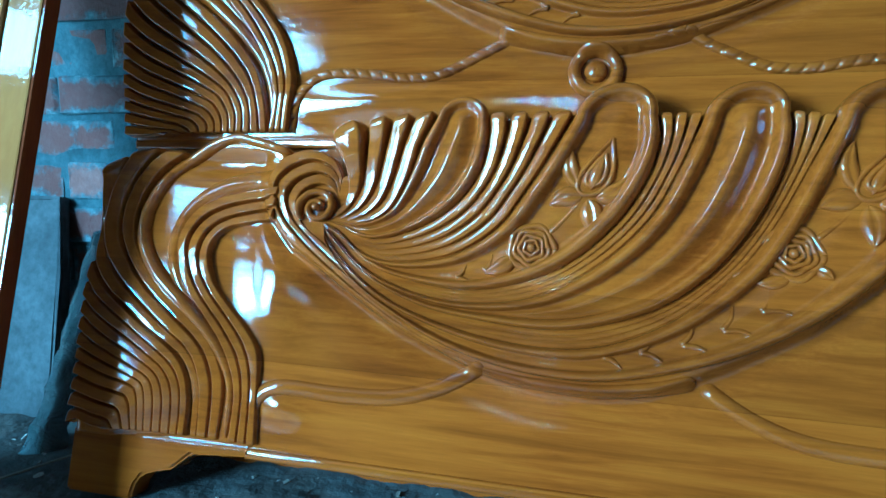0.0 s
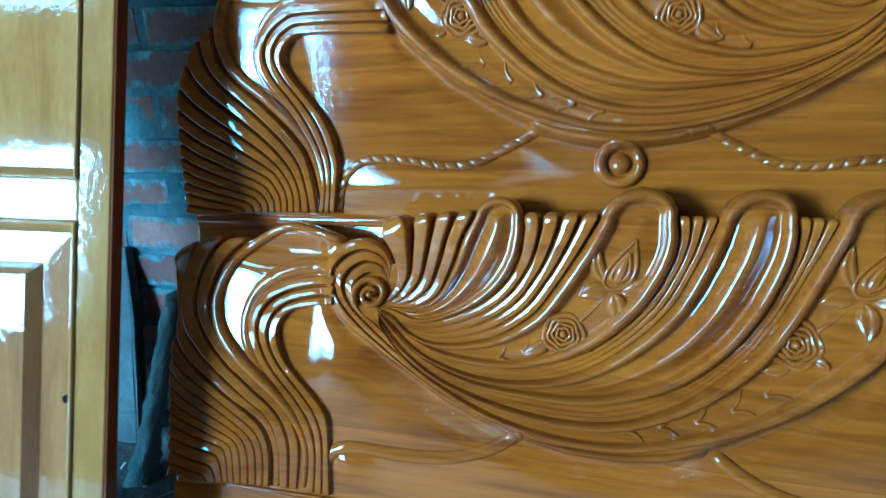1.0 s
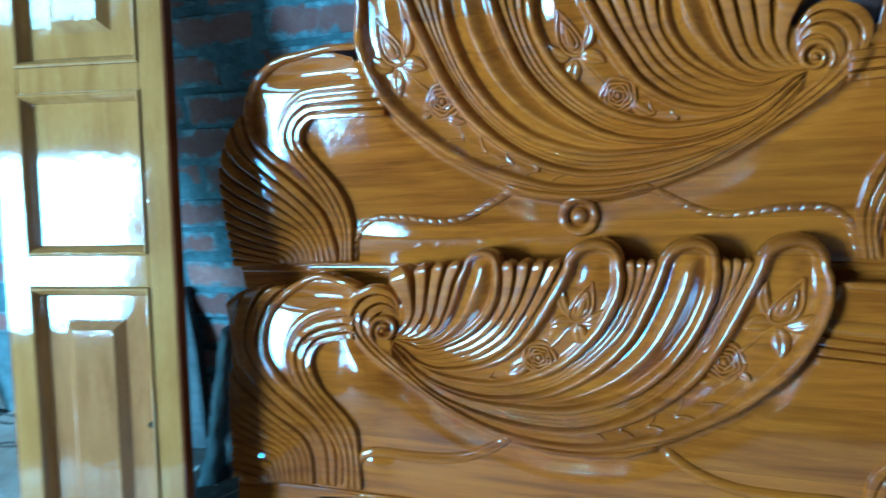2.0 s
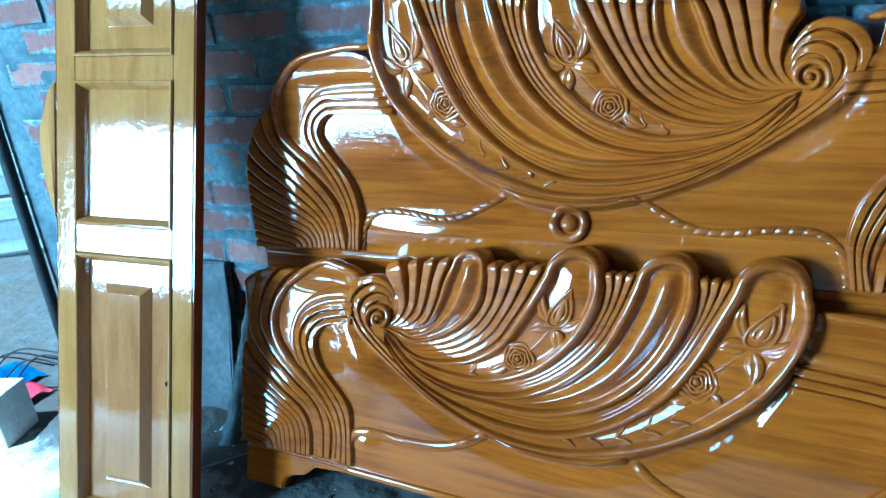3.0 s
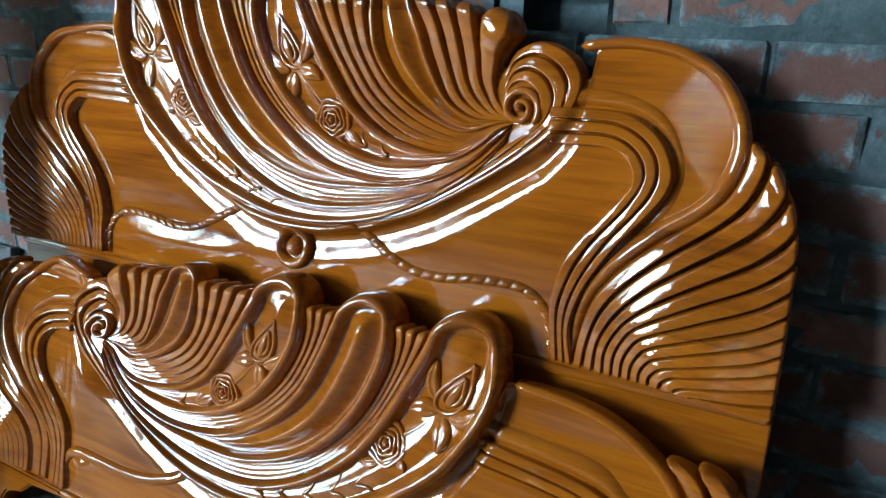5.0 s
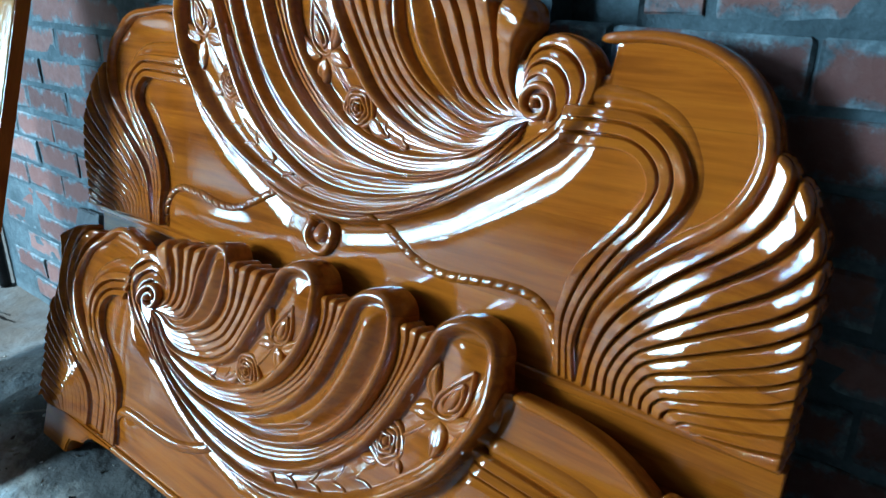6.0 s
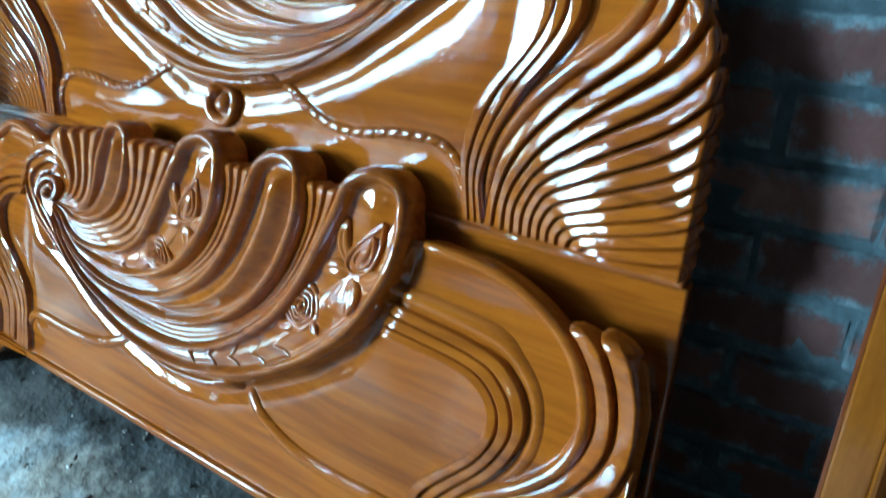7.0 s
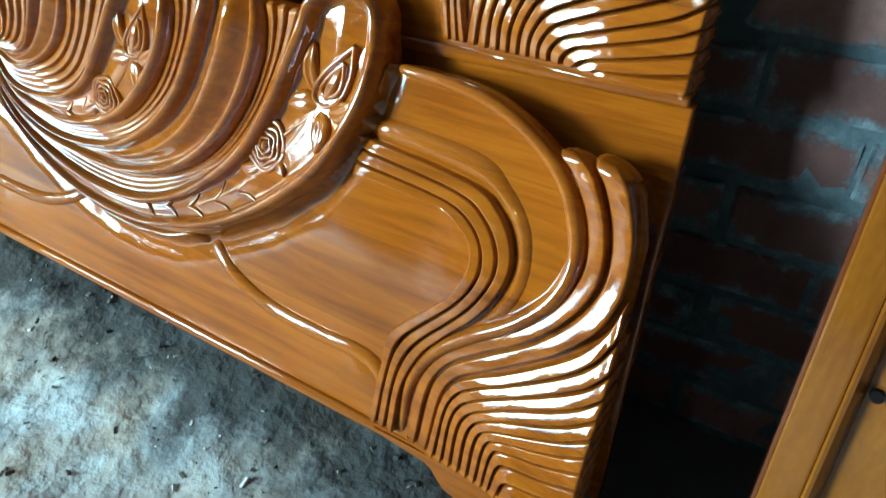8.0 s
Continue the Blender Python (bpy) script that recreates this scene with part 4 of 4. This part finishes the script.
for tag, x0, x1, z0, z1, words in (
        ("a", -2.80, 0.36, -0.1, TOP, "unseen dark front wall beside the open bay"), ("b", LEFT - 0.2, -7.93, -0.1, TOP, "unseen dark front wall past the open bays"),
        ("c", -7.93, -2.80, 3.75, 4.95, "unseen dark beam above the open bays"), ("i", -7.93, -2.80, 5.85, TOP, "unseen dark beam under the roof"), ("j", -7.93, -5.08, 4.95, 5.85, "unseen dark wall beside the upper highlight lamp"), ("m", -3.12, -2.80, 4.95, 5.85, "unseen dark post beside the upper highlight lamp"), ("d", -7.93, -5.52, -0.1, 1.79, "unseen dark parapet below the far open bay"), ("k", -5.52, -2.80, -0.1, 1.38, "low unseen dark parapet below the open bay"), ("l", -4.64, -2.80, 3.26, 3.75, "unseen dark lintel above the open bay"),
        ("e", 0.44, RIGHT, -0.1, TOP, "unseen dark front wall beside the glint lamp"), ("f", 0.36, 0.44, -0.1, 2.51, "unseen dark wall below the glint lamp"),
        ("g", 0.36, 0.44, 2.59, TOP, "unseen dark wall above the glint lamp"), ("h", -5.52, -4.64, 1.38, 3.75, "broad unseen dark pier between the open bays")):
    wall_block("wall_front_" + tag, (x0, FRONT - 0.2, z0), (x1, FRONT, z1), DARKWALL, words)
wall_block("wall_left_a", (LEFT - 0.2, FRONT, -0.1), (LEFT, -4.25, TOP), DARKWALL, "unseen dark side wall by the narrow gap")
wall_block("wall_left_b", (LEFT - 0.2, -3.55, -0.1), (LEFT, 3.2, TOP), DARKWALL, "unseen dark side wall past the narrow gap")

wall_block("wall_yard_back", (LEFT - 0.2, 3.2, -0.1), (-0.9, 3.4, TOP), PALEPLANK, "pale far wall of the sunlit yard")
wall_block("wall_yard_side", (CORNER, BACK, -0.1), (-0.9, 3.2, TOP), DARKWALL, "unseen dark return wall of the yard")

# an unseen roof that blocks the sun, cut open so its patch falls in the corner
bm = bmesh.new()
for lo, hi in (((LEFT - 0.2, FRONT - 0.2), (RIGHT + 0.2, -3.45)), ((-1.62, -3.45), (RIGHT + 0.2, 0.7)), ((LEFT - 0.2, -3.45), (-4.1, 0.7))):
    box(bm, (lo[0], lo[1], TOP), (hi[0], hi[1], TOP + 0.06))
tagged(part("ceiling", bm, ROOF, smooth=False), "unseen grey roof with an opening that shapes the sun patch", "roof", kind="structure")

# mortar bed in front of the core, left open at the putlog hole
hole_x, hole_z = (1.135, 1.262), (1.047, 1.117)
for lo, hi in (((CORNER, 0.0), (hole_x[0], TOP)), ((hole_x[1], 0.0), (RIGHT, TOP)), ((hole_x[0], 0.0), (hole_x[1], hole_z[0])), ((hole_x[0], hole_z[1]), (hole_x[1], TOP))):
    cells = 0.045
    nx, nz = max(2, int((hi[0] - lo[0]) / cells)), max(2, int((hi[1] - lo[1]) / cells))
    vs = []
    for x in np.linspace(lo[0], hi[0], nx):
        for z in np.linspace(lo[1], hi[1], nz):
            edge = min(x - lo[0], hi[0] - x, z - lo[1], hi[1] - z)
            d = 0.004 * noise.noise(Vector((x * 14, z * 14, 0.3))) + 0.003 * noise.noise(Vector((x * 40, z * 40, 2.3))) if edge > 0.001 else 0.0
            vs.append((float(x), WALL_Y + 0.003 + d, float(z)))
    n0 = len(vs)
    fs = grid_faces(nx, nz)
    loop = [i * nz for i in range(nx)] + [(nx - 1) * nz + j for j in range(1, nz)] + [i * nz + nz - 1 for i in range(nx - 2, -1, -1)] + [j for j in range(nz - 2, 0, -1)]
    vs += [(vs[i][0], WALL_Y + 0.06, vs[i][2]) for i in loop]
    for k in range(len(loop)):
        k2 = (k + 1) % len(loop)
        fs.append((loop[k], n0 + k, n0 + k2, loop[k2]))
    sheet("mortar", vs, fs, MORTAR, wall_back)

# ---------------------------------------------------------------- odds and ends on the floor


def slab_stone(m, w, h, d, label):
    bm = bmesh.new()
    box(bm, (-w / 2, 0, -d / 2), (w / 2, h, d / 2), 0.008)
    bmesh.ops.subdivide_edges(bm, edges=bm.edges[:], cuts=2)
    for v in bm.verts:
        v.co += Vector((noise.noise(v.co * 13 + Vector((3, 1, 0))), noise.noise(v.co * 13), noise.noise(v.co * 13 + Vector((0, 7, 2))))) * 0.010
        v.co.x *= 1.0 - 0.55 * max(0.0, v.co.y / h - 0.45)
    ob = part("stone_slab", bm, STONE, smooth=False)
    ob.matrix_world = m
    return tagged(ob, label, "slab")


slab_stone(pose(-0.335, 0.20, 0.03, 74, 0, 4), 0.17, 0.46, 0.03, "grey stone slab leaning on brick wall")


def film_roll():
    """A tall crumpled roll of clear plastic film that leans on the wall."""
    vs, n, k = [], 46, 18
    for i in range(n):
        t = i / (n - 1)
        c = Vector((-0.165 + 0.085 * t, 0.085 + 0.103 * t, 0.035 + 0.395 * t))
        r = 0.027 - 0.010 * t + (0.012 * (1 - t / 0.2) if t < 0.2 else 0)
        for j in range(k):
            a = 2 * math.pi * j / k
            w = r * (1 + 0.30 * noise.noise(Vector((math.cos(a) * 2, math.sin(a) * 2, t * 16))))
            vs.append((c.x + math.cos(a) * w, c.y + math.sin(a) * w, c.z + 0.012 * noise.noise(Vector((a, t * 9, 4)))))
    fs = [(i * k + j, i * k + (j + 1) % k, (i + 1) * k + (j + 1) % k, (i + 1) * k + j) for i in range(n - 1) for j in range(k)]
    fs += [tuple(range(k))[::-1], tuple((n - 1) * k + j for j in range(k))]
    return tagged(sheet("plastic_film", vs, fs, FILM), "crumpled clear plastic film standing against the wall", "plastic sheet")


film_roll()


def stick(name, a, b, r, material, label, category, bend=0.0):
    c = spline([a, tuple((Vector(a) + Vector(b)) / 2 + Vector((0, 0, bend))), b], 14)
    vs = []
    for i, p in enumerate(c):
        d = Vector(c[min(i + 1, 13)] - c[max(i - 1, 0)]).normalized()
        s = d.cross(Vector((0.3, 0.1, 1))).normalized()
        q = d.cross(s)
        for j in range(8):
            ang = j * math.pi / 4
            vs.append(tuple(Vector(p) + (s * math.cos(ang) + q * math.sin(ang)) * r))
    fs = [(i * 8 + j, i * 8 + (j + 1) % 8, (i + 1) * 8 + (j + 1) % 8, (i + 1) * 8 + j) for i in range(13) for j in range(8)]
    fs += [tuple(range(8))[::-1], tuple(13 * 8 + j for j in range(8))]
    return tagged(sheet(name, vs, fs, material), label, category)


stick("twig", (-0.20, -0.05, 0.035), (0.02, 0.06, 0.10), 0.0025, CHIP, "thin pale twig lying on the earth", "twig")

# daylit corner beyond the door: a leaning pole, planks on edge, rags and a crate
stick("steel_post", (-1.165, 0.315, 0.0), (-1.150, 0.330, 2.6), 0.020, BLACK, "black steel post at the end of the brick wall", "post")
for k in range(12):
    bm = bmesh.new()
    box(bm, (-0.9, -0.016, -0.055), (0.9, 0.016, 0.055), 0.004)
    ob = part("plank", bm, PALEPLANK, smooth=False)
    ob.matrix_world = pose(-2.75 + 0.05 * (k * 7 % 5), 1.05 - 0.020 * (k * 3 % 4), 0.055 + 0.111 * k, 4 * (k % 3) - 4, 0.5 * (k * 5 % 3) - 0.5, 33)
    tagged(ob, "weathered pale plank stacked on edge in the yard", "plank", "stacked planks")


def rag(name, at, size, material, label, seed):
    vs, n = [], 22
    for i in range(n):
        for j in range(n):
            x, y = (i / (n - 1) - 0.5) * size, (j / (n - 1) - 0.5) * size
            r = math.hypot(x, y) / (size * 0.7)
            h = 0.06 * max(0, 1 - r) + 0.035 * abs(noise.noise(Vector((x * 14, y * 14, seed)))) + 0.006
            vs.append((at[0] + x, at[1] + y, at[2] + h))
    return tagged(sheet(name, vs, grid_faces(n, n, True), material), label, "cloth")


rag("rag", (-1.10, 0.06, 0.0), 0.16, cloth("red_cloth", (0.45, 0.03, 0.07), (0.60, 0.08, 0.12)), "crumpled red rag on the ground", 1.0)
rag("rag", (-1.26, 0.10, 0.0), 0.22, cloth("blue_cloth", (0.02, 0.05, 0.16), (0.05, 0.12, 0.30)), "crumpled dark blue rag on the ground", 5.0)
bm = bmesh.new()
box(bm, (-0.14, -0.07, 0.0), (0.14, 0.07, 0.16), 0.004)
crate = part("crate", bm, PALEBOX, smooth=False)
crate.matrix_world = pose(-1.02, -0.10, 0.0, 0, 0, 18)
tagged(crate, "small pale wooden crate on the ground", "crate")
for k in range(5):
    stick("wire", (-1.35 + 0.05 * k, 0.0 + 0.02 * k, 0.03), (-1.0 + 0.04 * k, 0.16, 0.10 + 0.03 * (k % 3)), 0.003, BLACK, "thin dark wire among the rags", "wire", 0.08)

bm = bmesh.new()
bmesh.ops.create_grid(bm, x_segments=10, y_segments=6, size=0.5)
for v in bm.verts:
    v.co = Vector((v.co.x * 0.09, v.co.y * 0.045, 0.012 + 0.012 * noise.noise(v.co * 4) - 0.006 * v.co.x))
bmesh.ops.solidify(bm, geom=bm.faces[:], thickness=0.0008)
scrap = part("plastic_scrap", bm, cloth("white_plastic", (0.6, 0.62, 0.62), (0.75, 0.77, 0.78)))
scrap.matrix_world = pose(0.005, -0.005, 0.025, 12, -20, 65)
tagged(scrap, "small white plastic scrap under the bracket foot", "scrap")

# chips and crumbs
rng = random.Random(5)
bm = bmesh.new()
for i in range(1500):
    x, y = rng.uniform(-0.6, 2.0), rng.uniform(-0.75, 0.12)
    s = 0.0016 + 0.0050 * rng.random() ** 4
    v = Vector((x, y, 0))
    z = float(ground_height(x, y)) + 0.010 * noise.noise(v * 7) + 0.006 * noise.noise(v * 19) + 0.004 * noise.noise(v * 45)
    r = bmesh.ops.create_cube(bm, size=1.0)
    m = Matrix.LocRotScale((x, y, z + s * 0.2), Euler((rng.uniform(-.5, .5), rng.uniform(-.5, .5), rng.uniform(0, 6.3))), (s * rng.uniform(1, 3), s, s * rng.uniform(0.3, 0.8)))
    bmesh.ops.transform(bm, matrix=m, verts=r["verts"])
for i in range(150):
    x, y = rng.uniform(-0.4, 1.9), rng.uniform(-0.75, 0.02)
    s = rng.uniform(0.0035, 0.0075)
    v = Vector((x, y, 0))
    z = float(ground_height(x, y)) + 0.010 * noise.noise(v * 7) + 0.006 * noise.noise(v * 19) + 0.004 * noise.noise(v * 45)
    r = bmesh.ops.create_icosphere(bm, subdivisions=1, radius=1.0)
    m = Matrix.LocRotScale((x, y, z + s * 0.15), Euler((rng.uniform(-.4, .4), rng.uniform(-.4, .4), rng.uniform(0, 6.3))), (s * rng.uniform(0.8, 1.8), s * rng.uniform(0.4, 0.9), s * 0.35))
    bmesh.ops.transform(bm, matrix=m, verts=r["verts"])
tagged(part("wood_chips", bm, CHIP, smooth=False), "scattered wood chips and crumbs on the earth floor", "debris", kind="stuff")

# ---------------------------------------------------------------- bricks
brick_meshes = []
for k in range(8):
    rng = random.Random(40 + k)
    bm = bmesh.new()
    full = k < 6
    w = 0.240 if full else 0.115
    box(bm, (-w / 2, 0, -0.0355), (w / 2, 0.03, 0.0355), 0.004, 1)
    for v in bm.verts:
        v.co += Vector((rng.uniform(-.004, .004), rng.uniform(-.003, .003), rng.uniform(-.004, .004)))
    me = bpy.data.meshes.new("brick")
    bm.to_mesh(me)
    bm.free()
    me.materials.append(BRICK)
    brick_meshes.append(me)
rng = random.Random(9)
COURSE, LENGTH = 0.0868, 0.252
for row in range(20):
    z = 0.028 + COURSE * (row + 0.5)
    shift = 0.0 if row % 2 else LENGTH / 2
    for col in range(-6, 10):
        x = 0.092 + shift + col * LENGTH
        if x - 0.12 < CORNER:
            continue
        mesh = brick_meshes[rng.randrange(6)]
        if x - 0.12 < hole_x[1] and x + 0.12 > hole_x[0] and abs(z - 1.082) < 0.045:
            gaps = [(x - 0.12, hole_x[0] - 0.006), (hole_x[1] + 0.006, x + 0.12)]
            lo, hi = max(gaps, key=lambda g: g[1] - g[0])
            if hi - lo < 0.05:
                continue
            x, mesh = (lo + hi) / 2, brick_meshes[6 + row % 2]
            ob = new("brick", mesh)
            ob.parent = wall_back
            ob.matrix_basis = pose(x, WALL_Y - 0.001, z) @ Matrix.Diagonal(((hi - lo) / 0.115, 1, 1, 1))
            continue
        ob = new("brick", mesh)
        ob.parent = wall_back
        ob.matrix_basis = pose(x + rng.uniform(-.004, .004), WALL_Y - 0.001 + rng.uniform(-.004, .004), z + rng.uniform(-.003, .003), rng.uniform(-1.5, 1.5), rng.uniform(-.8, .8), rng.uniform(-1, 1))
